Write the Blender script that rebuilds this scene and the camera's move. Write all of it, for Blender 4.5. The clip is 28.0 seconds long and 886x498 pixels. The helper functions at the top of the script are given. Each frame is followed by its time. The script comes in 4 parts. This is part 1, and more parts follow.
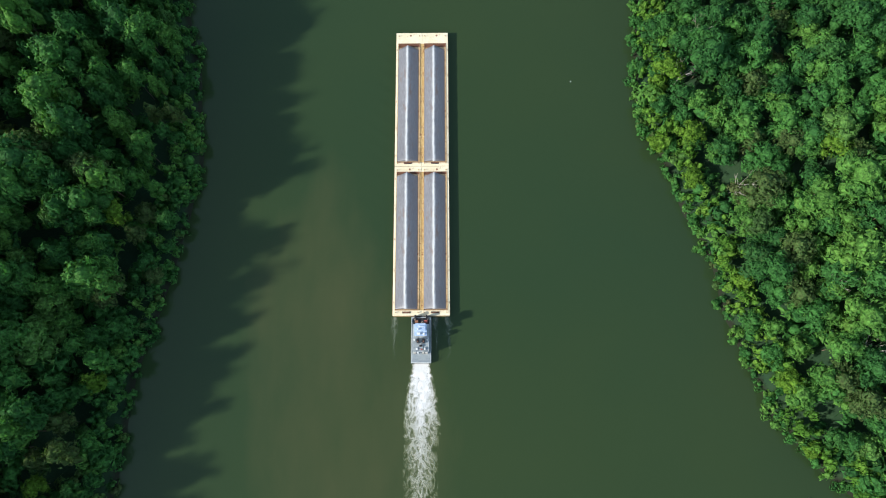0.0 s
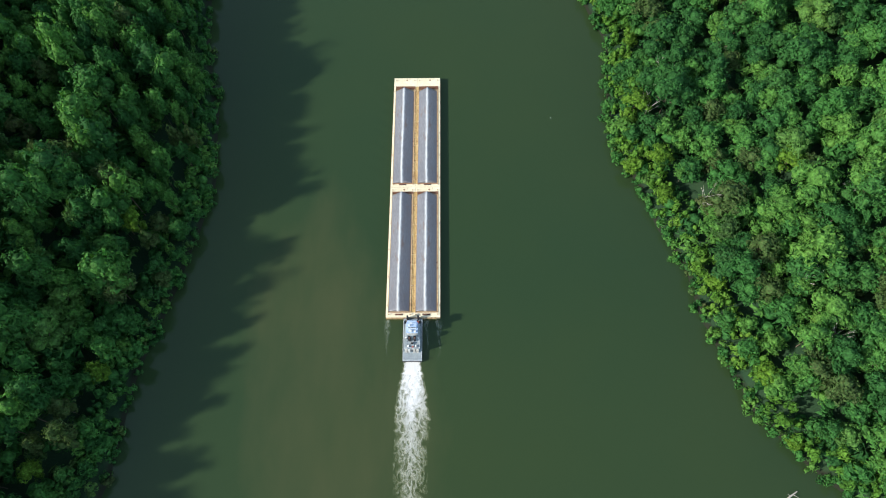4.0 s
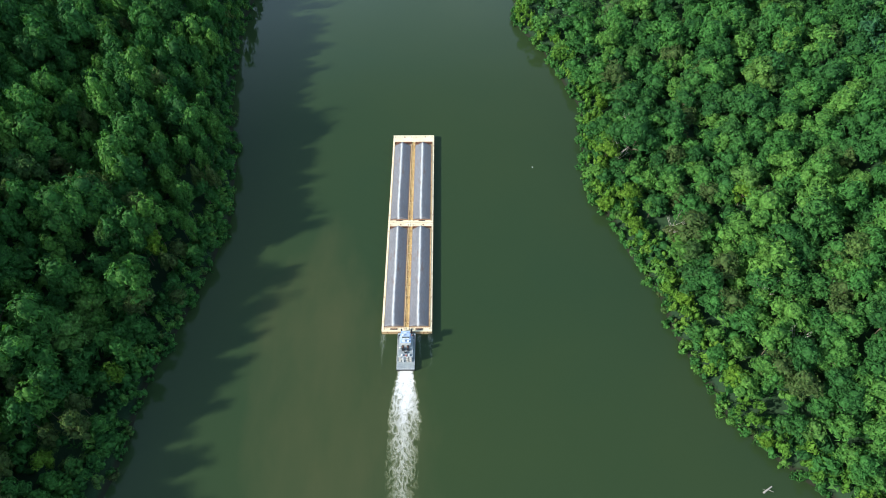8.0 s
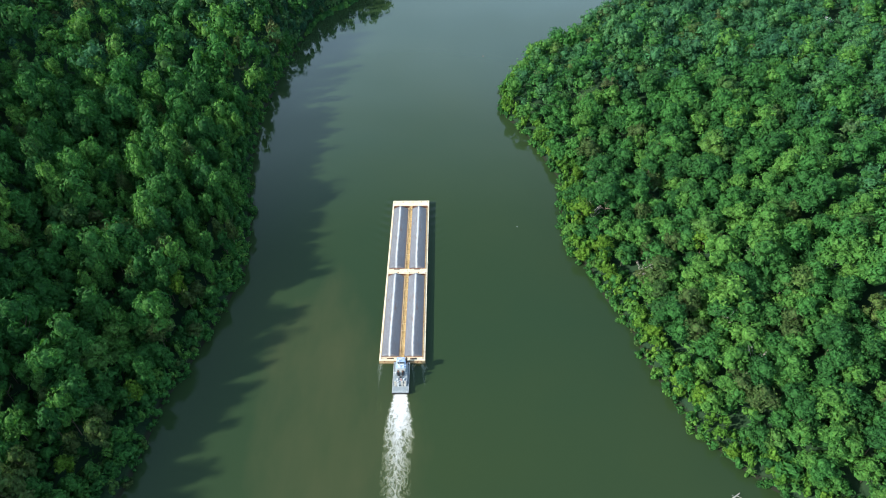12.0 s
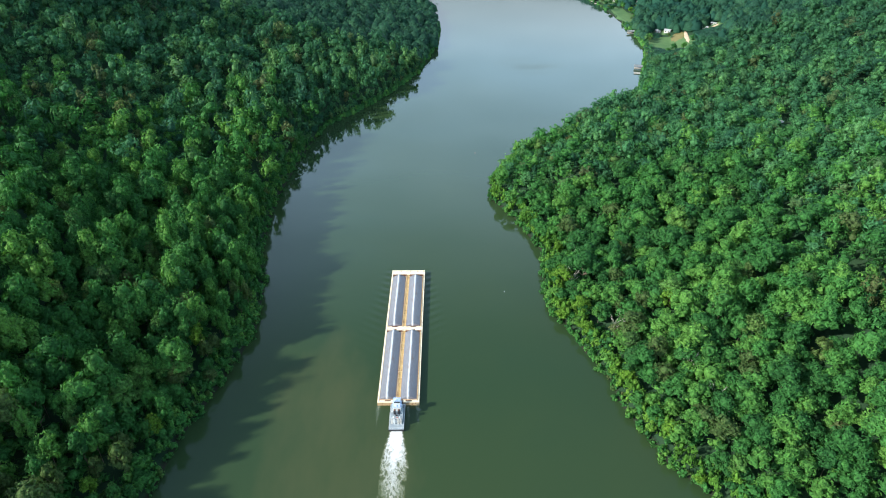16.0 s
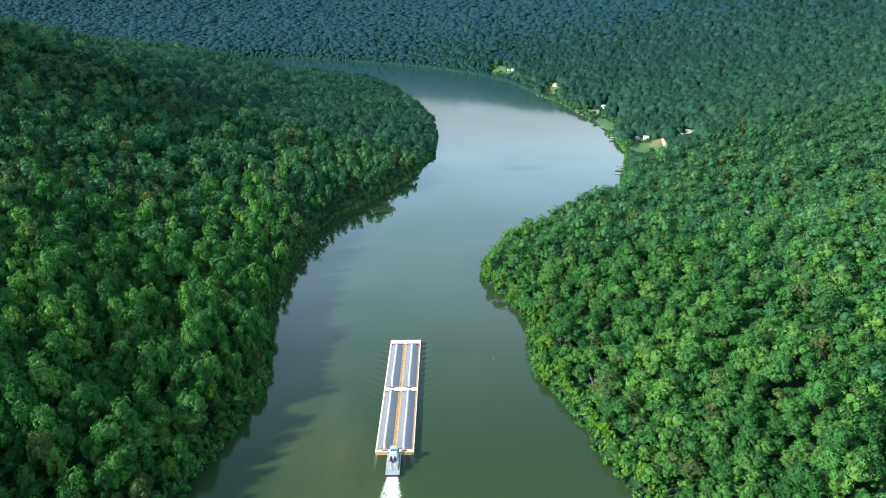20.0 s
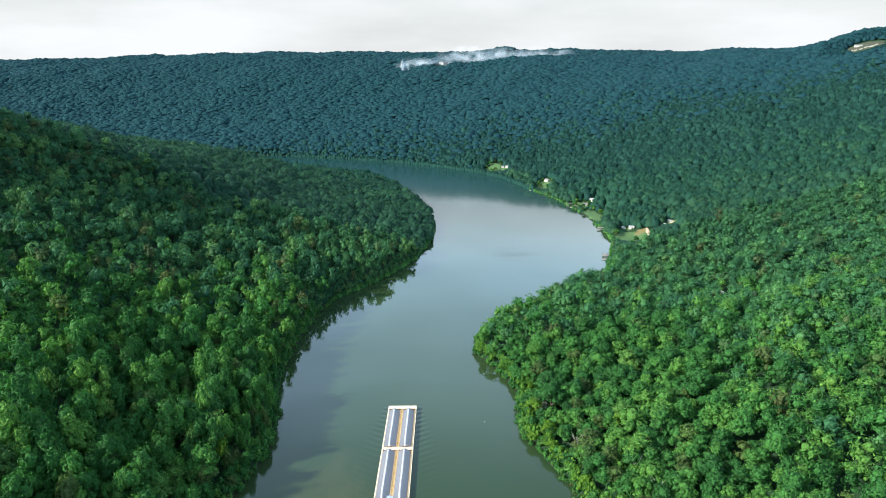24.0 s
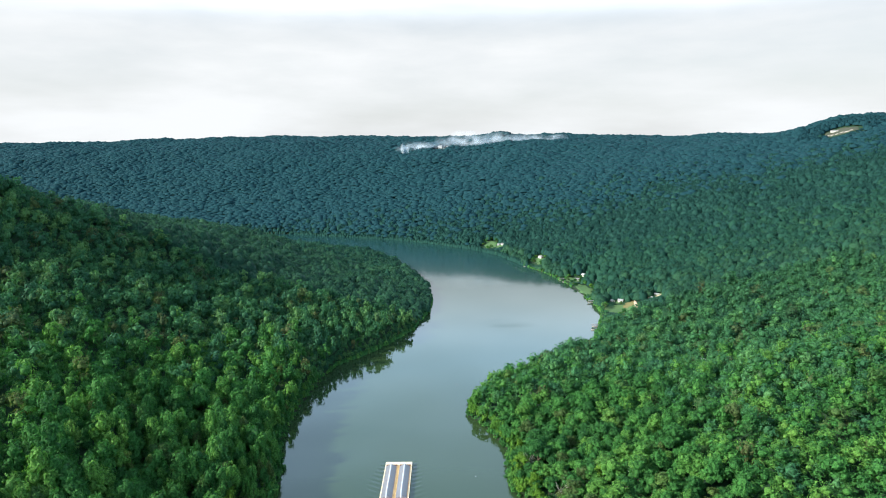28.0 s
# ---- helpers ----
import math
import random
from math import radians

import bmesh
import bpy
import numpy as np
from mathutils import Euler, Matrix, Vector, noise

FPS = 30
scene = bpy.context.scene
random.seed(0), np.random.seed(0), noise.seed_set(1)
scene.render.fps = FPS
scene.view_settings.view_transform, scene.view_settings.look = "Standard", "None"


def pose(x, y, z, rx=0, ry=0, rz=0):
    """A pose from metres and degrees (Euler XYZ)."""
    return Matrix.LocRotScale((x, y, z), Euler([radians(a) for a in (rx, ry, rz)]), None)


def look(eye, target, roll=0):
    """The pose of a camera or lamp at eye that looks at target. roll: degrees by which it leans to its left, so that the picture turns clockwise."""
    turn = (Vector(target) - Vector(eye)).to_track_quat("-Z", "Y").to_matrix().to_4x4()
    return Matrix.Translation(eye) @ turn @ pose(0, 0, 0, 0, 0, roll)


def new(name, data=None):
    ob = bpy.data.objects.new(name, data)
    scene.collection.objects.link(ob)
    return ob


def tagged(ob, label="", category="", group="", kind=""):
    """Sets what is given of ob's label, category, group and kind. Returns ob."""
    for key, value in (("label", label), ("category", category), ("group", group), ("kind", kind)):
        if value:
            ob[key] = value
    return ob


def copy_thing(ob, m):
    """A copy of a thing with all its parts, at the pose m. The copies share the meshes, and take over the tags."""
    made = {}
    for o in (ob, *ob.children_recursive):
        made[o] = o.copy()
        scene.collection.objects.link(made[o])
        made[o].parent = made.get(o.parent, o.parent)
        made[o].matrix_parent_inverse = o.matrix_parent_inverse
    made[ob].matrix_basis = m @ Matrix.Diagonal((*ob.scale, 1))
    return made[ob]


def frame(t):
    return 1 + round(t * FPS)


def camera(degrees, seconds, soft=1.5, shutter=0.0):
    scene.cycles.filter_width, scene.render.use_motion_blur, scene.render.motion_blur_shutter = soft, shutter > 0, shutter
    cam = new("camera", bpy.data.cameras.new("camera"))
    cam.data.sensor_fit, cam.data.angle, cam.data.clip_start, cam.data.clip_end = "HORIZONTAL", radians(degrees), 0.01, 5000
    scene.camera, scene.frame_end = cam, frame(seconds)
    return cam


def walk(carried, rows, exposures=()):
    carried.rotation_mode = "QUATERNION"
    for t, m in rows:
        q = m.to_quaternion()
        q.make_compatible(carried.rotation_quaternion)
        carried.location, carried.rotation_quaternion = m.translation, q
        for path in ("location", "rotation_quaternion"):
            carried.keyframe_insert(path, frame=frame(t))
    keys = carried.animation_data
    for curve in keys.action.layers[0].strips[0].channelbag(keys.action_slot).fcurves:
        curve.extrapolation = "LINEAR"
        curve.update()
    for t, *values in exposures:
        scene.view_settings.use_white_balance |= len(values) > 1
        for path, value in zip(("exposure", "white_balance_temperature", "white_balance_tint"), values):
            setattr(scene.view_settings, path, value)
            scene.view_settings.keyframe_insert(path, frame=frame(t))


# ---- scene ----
cam = camera(66.53, 28.0, 1.0)
PATH = [
    (0.0, pose(9.26, -40.83, 250.90, 14.941, 0.311, -0.276)),
    (1.5, pose(10.79, -59.98, 250.94, 19.132, 0.354, -0.216)),
    (3.0, pose(12.33, -79.21, 250.98, 23.300, 0.393, -0.160)),
    (5.0, pose(14.38, -104.96, 251.03, 28.813, 0.439, -0.093)),
    (7.0, pose(16.43, -130.84, 251.08, 34.264, 0.478, -0.034)),
    (9.0, pose(18.48, -156.82, 251.13, 39.636, 0.510, 0.016)),
    (11.0, pose(20.54, -182.72, 251.19, 44.911, 0.535, 0.058)),
    (13.0, pose(22.61, -208.48, 251.24, 50.066, 0.553, 0.092)),
    (15.0, pose(24.67, -234.12, 251.29, 55.074, 0.564, 0.117)),
    (17.0, pose(26.74, -259.64, 251.34, 59.905, 0.569, 0.134)),
    (19.0, pose(28.82, -285.03, 251.39, 64.528, 0.566, 0.142)),
    (21.0, pose(30.90, -310.29, 251.44, 68.904, 0.556, 0.142)),
    (23.0, pose(32.98, -335.43, 251.50, 72.996, 0.540, 0.134)),
    (25.0, pose(35.06, -360.45, 251.55, 76.760, 0.516, 0.118)),
    (26.5, pose(36.63, -379.13, 251.59, 79.341, 0.494, 0.100)),
    (28.0, pose(38.20, -397.73, 251.62, 81.690, 0.468, 0.077)),
]
# the film's camera opens up and cools a little as it tilts towards the sky
walk(cam, PATH, [(0.0, 0.12, 6380, 10), (8.0, 0.28, 6320, 9), (16.5, 0.55, 6100, 8), (20.5, 0.70, 6060, 8), (24.0, 0.60, 6180, 8), (28.0, 0.60, 6180, 8)])

# ---------------------------------------------------------------- light
SUN_ELEV, SUN_DIR = 27.5, (0.94, 0.34)          # the way the sunlight travels over the ground
sun = new("sun", bpy.data.lights.new("sun", "SUN"))
sun.data.energy, sun.data.angle, sun.data.color = 5.7, radians(2.0), (1.0, 0.95, 0.84)
_dx, _dy = np.array(SUN_DIR) / np.hypot(*SUN_DIR) * math.cos(radians(SUN_ELEV))
sun.matrix_world = look((0, 0, 500), (_dx * 100, _dy * 100, 500 - 100 * math.sin(radians(SUN_ELEV))))

world = bpy.data.worlds.new("sky")
scene.world = world
world.use_nodes = True
wn, wl = world.node_tree.nodes, world.node_tree.links
wn.clear()
sky = wn.new("ShaderNodeTexSky")
sky.sky_type, sky.sun_disc = "NISHITA", False
sky.sun_elevation, sky.sun_rotation = radians(SUN_ELEV), math.atan2(-_dx, -_dy)
sky.air_density, sky.dust_density = 1.2, 2.0
tc = wn.new("ShaderNodeTexCoord")
flat = wn.new("ShaderNodeMapping")
flat.inputs["Scale"].default_value = (1.6, 1.6, 7.0)
cl = wn.new("ShaderNodeTexNoise")
cl.inputs["Scale"].default_value, cl.inputs["Detail"].default_value, cl.inputs["Roughness"].default_value = 1.7, 7.0, 0.55
ramp = wn.new("ShaderNodeValToRGB")
ramp.color_ramp.elements[0].position, ramp.color_ramp.elements[0].color = 0.28, (0.80, 0.80, 0.80, 1)
ramp.color_ramp.elements[1].position, ramp.color_ramp.elements[1].color = 0.62, (1, 1, 1, 1)
tint = wn.new("ShaderNodeValToRGB")
tint.color_ramp.elements[0].position, tint.color_ramp.elements[0].color = 0.30, (0.75, 0.745, 0.74, 1)
tint.color_ramp.elements[1].position, tint.color_ramp.elements[1].color = 0.66, (0.89, 0.878, 0.862, 1)
bg1, bg2, mixw, outw = wn.new("ShaderNodeBackground"), wn.new("ShaderNodeBackground"), wn.new("ShaderNodeMixShader"), wn.new("ShaderNodeOutputWorld")
bg1.inputs["Strength"].default_value, bg2.inputs["Strength"].default_value = 0.115, 0.82
wl.new(tc.outputs["Generated"], flat.inputs["Vector"])
wl.new(flat.outputs["Vector"], cl.inputs["Vector"])
wl.new(cl.outputs["Fac"], ramp.inputs["Fac"])
wl.new(cl.outputs["Fac"], tint.inputs["Fac"])
wl.new(sky.outputs["Color"], bg1.inputs["Color"])
# the cloud is tinted blue higher up, for bluer reflections in the water
blue = wn.new("ShaderNodeMapRange")
blue.interpolation_type = "SMOOTHSTEP"
deep = wn.new("ShaderNodeMix")
deep.data_type, deep.blend_type = "RGBA", "MULTIPLY"
deep.inputs["B"].default_value = (0.62, 0.88, 1.16, 1)
wl.new(blue.outputs["Result"], deep.inputs["Factor"])
wl.new(tint.outputs["Color"], deep.inputs["A"])
wl.new(deep.outputs["Result"], bg2.inputs["Color"])
# a bright bank of haze and cloud low down that thins and breaks up towards the zenith
height = wn.new("ShaderNodeSeparateXYZ")
wl.new(tc.outputs["Generated"], height.inputs[0])
thin = wn.new("ShaderNodeMapRange")
thin.interpolation_type = "SMOOTHSTEP"
for sock, val in zip(("From Min", "From Max", "To Min", "To Max"), (0.34, 0.70, 1.0, 0.06)):
    thin.inputs[sock].default_value = val
wl.new(height.outputs["Z"], thin.inputs["Value"])
for sock, val in zip(("From Min", "From Max", "To Min", "To Max"), (0.15, 0.31, 0.0, 1.0)):
    blue.inputs[sock].default_value = val
wl.new(height.outputs["Z"], blue.inputs["Value"])
# the sky is brightened, mostly above the view, to lighten the water's reflections
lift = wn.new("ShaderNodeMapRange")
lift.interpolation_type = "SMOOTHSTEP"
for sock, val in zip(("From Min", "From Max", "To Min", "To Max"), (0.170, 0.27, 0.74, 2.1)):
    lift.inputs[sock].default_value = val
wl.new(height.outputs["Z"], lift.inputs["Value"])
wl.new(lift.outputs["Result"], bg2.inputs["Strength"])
cover = wn.new("ShaderNodeMath")
cover.operation = "MULTIPLY"
wl.new(ramp.outputs["Color"], cover.inputs[0])
wl.new(thin.outputs["Result"], cover.inputs[1])
wl.new(cover.outputs[0], mixw.inputs["Fac"])
wl.new(bg1.outputs[0], mixw.inputs[1])
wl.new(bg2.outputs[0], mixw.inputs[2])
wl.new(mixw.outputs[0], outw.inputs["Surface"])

# ---------------------------------------------------------------- materials


def material(name, rough=0.7, metal=0.0, spec=0.4):
    m = bpy.data.materials.new(name)
    m.use_nodes = True
    n, l = m.node_tree.nodes, m.node_tree.links
    b = n["Principled BSDF"]
    b.inputs["Roughness"].default_value, b.inputs["Metallic"].default_value = rough, metal
    b.inputs["Specular IOR Level"].default_value = spec
    return m, n, l, b


def coords(n, l, scale=1.0):
    c = n.new("ShaderNodeTexCoord")
    mp = n.new("ShaderNodeMapping")
    mp.inputs["Scale"].default_value = (scale,) * 3 if isinstance(scale, (int, float)) else scale
    l.new(c.outputs["Object"], mp.inputs["Vector"])
    return mp.outputs["Vector"]


def noisy(n, l, scale, detail=4.0, rough=0.55, vec=None):
    t = n.new("ShaderNodeTexNoise")
    t.inputs["Scale"].default_value, t.inputs["Detail"].default_value, t.inputs["Roughness"].default_value = scale, detail, rough
    l.new(vec if vec is not None else coords(n, l), t.inputs["Vector"])
    return t.outputs["Fac"]


def ramped(n, l, fac, *stops):
    r = n.new("ShaderNodeValToRGB")
    e = r.color_ramp.elements
    while len(e) < len(stops):
        e.new(0.5)
    for s, (p, c) in zip(e, stops):
        s.position, s.color = p, (*c, 1)
    l.new(fac, r.inputs["Fac"])
    return r.outputs["Color"]


def mixed(n, l, fac, a, b, kind="MIX"):
    x = n.new("ShaderNodeMix")
    x.data_type, x.blend_type = "RGBA", kind
    for sock, val in ((x.inputs[0], fac), (x.inputs[6], a), (x.inputs[7], b)):
        if isinstance(val, (int, float)):
            sock.default_value = val
        elif isinstance(val, tuple):
            sock.default_value = (*val, 1)
        else:
            l.new(val, sock)
    return x.outputs[2]


def bumped(n, l, b, height, strength=0.3, dist=0.05):
    k = n.new("ShaderNodeBump")
    k.inputs["Strength"].default_value, k.inputs["Distance"].default_value = strength, dist
    l.new(height, k.inputs["Height"])
    l.new(k.outputs[0], b.inputs["Normal"])
    return k


def calc(n, l, op, a, b=None, c=None):
    k = n.new("ShaderNodeMath")
    k.operation = op
    for s, v in zip(k.inputs, (a, b, c)):
        if v is None:
            continue
        if isinstance(v, (int, float)):
            s.default_value = v
        else:
            l.new(v, s)
    return k.outputs[0]


def surface(name, c1, c2, scale=1.0, rough=0.7, metal=0.0, grain=25.0, bump=0.2, stain=None, stain_at=0.6, spec=0.4, stretch=(1, 1, 1)):
    """Two tones at a large scale, a fine grain, an optional stain with its own outline, and a fine relief."""
    m, n, l, b = material(name, rough, metal, spec)
    v = coords(n, l, stretch)
    big = noisy(n, l, scale, 5, 0.6, v)
    fine = noisy(n, l, scale * grain, 3, 0.6, v)
    col = ramped(n, l, big, (0.3, c1), (0.7, c2))
    col = mixed(n, l, 0.35, col, ramped(n, l, fine, (0.3, (0.25, 0.25, 0.25)), (0.7, (0.78, 0.78, 0.78))), "OVERLAY")
    if stain:
        s = noisy(n, l, scale * 3.1, 8, 0.7, v)
        f = ramped(n, l, s, (stain_at, (0, 0, 0)), (min(stain_at + 0.08, 1), (1, 1, 1)))
        col = mixed(n, l, f, col, stain)
    l.new(col, b.inputs["Base Color"])
    bumped(n, l, b, fine, bump, 0.03)
    return m


def leaf_material(name, dark, mid, light, brown=0.0, relief=True):
    """Foliage: a tone for each tree, a tone for each clump, and light that comes through the leaves."""
    m, n, l, b = material(name, 0.65, 0.0, 0.14 if relief else 0.03)
    geo = n.new("ShaderNodeNewGeometry")
    tone = n.new("ShaderNodeAttribute")
    tone.attribute_name = "tone"
    other = n.new("ShaderNodeTexWhiteNoise")
    other.noise_dimensions = "1D"
    l.new(tone.outputs["Fac"], other.inputs["W"])
    big = noisy(n, l, 0.012, 3, 0.5, geo.outputs["Position"])
    add = n.new("ShaderNodeMath")
    add.operation = "MULTIPLY_ADD"
    add.inputs[1].default_value, add.inputs[2].default_value = 0.48, 0.07
    l.new(tone.outputs["Fac"], add.inputs[0])
    add2 = n.new("ShaderNodeMath")
    add2.operation = "MULTIPLY_ADD"
    add2.inputs[1].default_value = 0.12
    l.new(geo.outputs["Random Per Island"], add2.inputs[0])
    l.new(add.outputs[0], add2.inputs[2])
    add3 = n.new("ShaderNodeMath")
    add3.operation = "MULTIPLY_ADD"
    add3.inputs[1].default_value = 0.25
    l.new(big, add3.inputs[0])
    l.new(add2.outputs[0], add3.inputs[2])
    col = ramped(n, l, add3.outputs[0], (0.12, dark), (0.55, mid), (1.0, light))
    if brown:
        f = ramped(n, l, other.outputs["Value"], (1 - brown, (0, 0, 0)), (1.0, (1, 1, 1)))
        col = mixed(n, l, f, col, (0.098, 0.110, 0.042))
    if relief:
        spray = noisy(n, l, 0.75, 3, 0.6, geo.outputs["Position"])
        col = mixed(n, l, 1.0, col, ramped(n, l, spray, (0.34, (0.50, 0.50, 0.50)), (0.66, (1.30, 1.30, 1.22))), "MULTIPLY")
        bumped(n, l, b, spray, 0.9, 1.1)
    else:
        spray = noisy(n, l, 0.30, 4, 0.65, geo.outputs["Position"])
        col = mixed(n, l, 1.0, col, ramped(n, l, spray, (0.36, (0.90, 0.90, 0.91)), (0.64, (1.10, 1.10, 1.08))), "MULTIPLY")
        bumped(n, l, b, spray, 0.15, 1.2)
    l.new(col, b.inputs["Base Color"])
    tr = n.new("ShaderNodeBsdfTranslucent")
    l.new(mixed(n, l, 1.0, col, (1.0, 1.15, 0.5) if relief else (1.0, 1.05, 0.9), "MULTIPLY"), tr.inputs["Color"])
    mx = n.new("ShaderNodeMixShader")
    mx.inputs[0].default_value = 0.30 if relief else 0.16
    out = n["Material Output"]
    l.new(b.outputs[0], mx.inputs[1])
    l.new(tr.outputs[0], mx.inputs[2])
    l.new(mx.outputs[0], out.inputs["Surface"])
    return m


LEAF = leaf_material("deciduous_leaves", (0.022, 0.090, 0.028), (0.060, 0.200, 0.046), (0.190, 0.360, 0.062), brown=0.08)
LEAF_FRINGE = leaf_material("yellowish_bank_leaves", (0.045, 0.135, 0.020), (0.105, 0.245, 0.034), (0.190, 0.335, 0.050))
LEAF_BRIGHT = leaf_material("yellow_green_leaves", (0.07, 0.16, 0.018), (0.13, 0.26, 0.03), (0.20, 0.32, 0.05))
LEAF_PALE = leaf_material("silver_green_leaves", (0.050, 0.150, 0.036), (0.105, 0.245, 0.058), (0.180, 0.335, 0.085))
# hillside leaves are lightened and blued in place of sunlight and haze
LEAF_HILL = leaf_material("sunlit_hazed_leaves", (0.024, 0.088, 0.060), (0.060, 0.184, 0.078), (0.215, 0.365, 0.100), brown=0.10)
# leaf colours for more distant woods: haze is painted in as bluer tones
LEAF_LOW = leaf_material("hazed_lowland_leaves", (0.024, 0.090, 0.050), (0.060, 0.190, 0.074), (0.150, 0.318, 0.100), brown=0.12)
LEAF_UPPER = leaf_material("hazed_upland_leaves", (0.022, 0.080, 0.050), (0.047, 0.148, 0.067), (0.095, 0.225, 0.086), brown=0.06)
LEAF_TURN = leaf_material("hazed_green_leaves", (0.017, 0.062, 0.042), (0.028, 0.095, 0.053), (0.058, 0.146, 0.067))
LEAF_SLOPE = leaf_material("hazed_slope_leaves", (0.014, 0.050, 0.036), (0.020, 0.067, 0.043), (0.031, 0.090, 0.051), relief=False)
LEAF_MID = leaf_material("hazed_blue_green_leaves", (0.013, 0.045, 0.037), (0.018, 0.059, 0.047), (0.026, 0.077, 0.056), relief=False)
LEAF_FAR = leaf_material("hazed_far_leaves", (0.011, 0.041, 0.048), (0.014, 0.049, 0.058), (0.019, 0.062, 0.068), relief=False)
BARK = surface("bark", (0.10, 0.075, 0.05), (0.20, 0.16, 0.12), 1.5, 0.9, bump=0.6, stretch=(1, 1, 0.2))
DEADWOOD = surface("bleached_dead_wood", (0.32, 0.29, 0.25), (0.48, 0.45, 0.40), 1.5, 0.85, bump=0.4, stretch=(1, 1, 0.2))
SOIL = surface("forest_floor", (0.020, 0.052, 0.027), (0.034, 0.066, 0.030), 0.05, 0.95, grain=40, bump=0.5, spec=0.1)
_n, _l = SOIL.node_tree.nodes, SOIL.node_tree.links
_b = _n["Principled BSDF"]
_old = _b.inputs["Base Color"].links[0].from_socket
_zz = _n.new("ShaderNodeSeparateXYZ")
_l.new(coords(_n, _l), _zz.inputs[0])
_wet = calc(_n, _l, "MULTIPLY_ADD", _zz.outputs[2], -1.4, calc(_n, _l, "MULTIPLY_ADD", noisy(_n, _l, 0.5), 1.0, 1.2))
_wet.node.use_clamp = True
_l.new(mixed(_n, _l, _wet, _old, (0.024, 0.028, 0.018)), _b.inputs["Base Color"])
LAWN = surface("mown_grass", (0.065, 0.135, 0.05), (0.11, 0.18, 0.07), 0.05, 0.9, grain=40, bump=0.4, spec=0.1)
DRYGRASS = surface("dry_brown_grass", (0.15, 0.13, 0.05), (0.20, 0.18, 0.08), 0.1, 0.9, grain=30, bump=0.3, spec=0.1)
HILLGRASS = surface("dull_hill_grass", (0.05, 0.065, 0.045), (0.09, 0.085, 0.06), 0.06, 0.9, grain=30, bump=0.3, spec=0.1)
DIRT = surface("bare_pinkish_soil", (0.42, 0.30, 0.21), (0.55, 0.42, 0.31), 0.1, 0.95, grain=20, bump=0.3, spec=0.1)
TAN = surface("tan_barge_paint", (0.76, 0.65, 0.44), (0.86, 0.77, 0.57), 0.25, 0.65, grain=12, bump=0.15, stain=(0.27, 0.13, 0.06), stain_at=0.62)
TAN_SIDE = surface("rusty_tan_hull_paint", (0.42, 0.27, 0.14), (0.58, 0.42, 0.24), 0.3, 0.7, grain=12, bump=0.2, stain=(0.20, 0.08, 0.04), stain_at=0.55, stretch=(1, 1, 0.4))
OCHRE = surface("worn_ochre_deck_paint", (0.44, 0.27, 0.09), (0.62, 0.43, 0.19), 0.3, 0.7, grain=12, bump=0.2, stain=(0.25, 0.10, 0.05), stain_at=0.54)
RUST = surface("rusty_steel", (0.20, 0.085, 0.05), (0.33, 0.16, 0.10), 0.5, 0.85, grain=10, bump=0.4)
COVER = surface("grey_blue_cover_sheet", (0.135, 0.136, 0.155), (0.20, 0.198, 0.212), 0.18, 0.36, 0.0, grain=14, bump=0.14, stain=(0.17, 0.125, 0.11), stain_at=0.55, stretch=(1, 0.25, 1), spec=0.5)
WHITE = surface("off_white_marine_paint", (0.58, 0.60, 0.60), (0.74, 0.75, 0.74), 0.6, 0.5, grain=10, bump=0.1, stain=(0.35, 0.28, 0.22), stain_at=0.68)
# a pale band paints the highlight along the ridge of each cover
_n, _l = COVER.node_tree.nodes, COVER.node_tree.links
_b = _n["Principled BSDF"]
_old = _b.inputs["Base Color"].links[0].from_socket
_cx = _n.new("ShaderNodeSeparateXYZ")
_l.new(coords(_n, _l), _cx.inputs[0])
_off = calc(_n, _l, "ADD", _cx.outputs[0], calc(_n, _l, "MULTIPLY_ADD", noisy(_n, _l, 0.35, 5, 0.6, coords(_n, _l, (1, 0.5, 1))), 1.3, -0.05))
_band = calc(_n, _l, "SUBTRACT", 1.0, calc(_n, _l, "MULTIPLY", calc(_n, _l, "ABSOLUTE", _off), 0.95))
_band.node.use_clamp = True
# the cover turns unevenly browner towards its +x side
_browner = calc(_n, _l, "MULTIPLY_ADD", _cx.outputs[0], 0.15, calc(_n, _l, "MULTIPLY_ADD", noisy(_n, _l, 0.5, 5, 0.6, coords(_n, _l, (1, 0.3, 1))), 0.8, -0.35))
_browner.node.use_clamp = True
_old = mixed(_n, _l, _browner, _old, (0.22, 0.165, 0.15))
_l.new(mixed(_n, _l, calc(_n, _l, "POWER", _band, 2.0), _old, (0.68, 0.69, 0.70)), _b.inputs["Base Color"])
BLUE = surface("pale_blue_roof_paint", (0.27, 0.39, 0.62), (0.46, 0.56, 0.72), 0.9, 0.5, grain=10, bump=0.2, stain=(0.62, 0.68, 0.74), stain_at=0.58)
DECKGREY = surface("grey_deck_paint", (0.26, 0.30, 0.32), (0.36, 0.40, 0.43), 0.5, 0.7, grain=12, bump=0.2, stain=(0.20, 0.13, 0.09), stain_at=0.64)
BLACK = surface("black_machinery_paint", (0.015, 0.015, 0.018), (0.035, 0.035, 0.04), 0.8, 0.5, grain=10, bump=0.1)
REDPAINT = surface("red_oxide_paint", (0.36, 0.07, 0.05), (0.46, 0.12, 0.09), 0.8, 0.6, grain=10, bump=0.1)
ROOFGREY = surface("grey_shingle_roof", (0.16, 0.15, 0.15), (0.26, 0.25, 0.24), 0.4, 0.85, grain=15, bump=0.3)
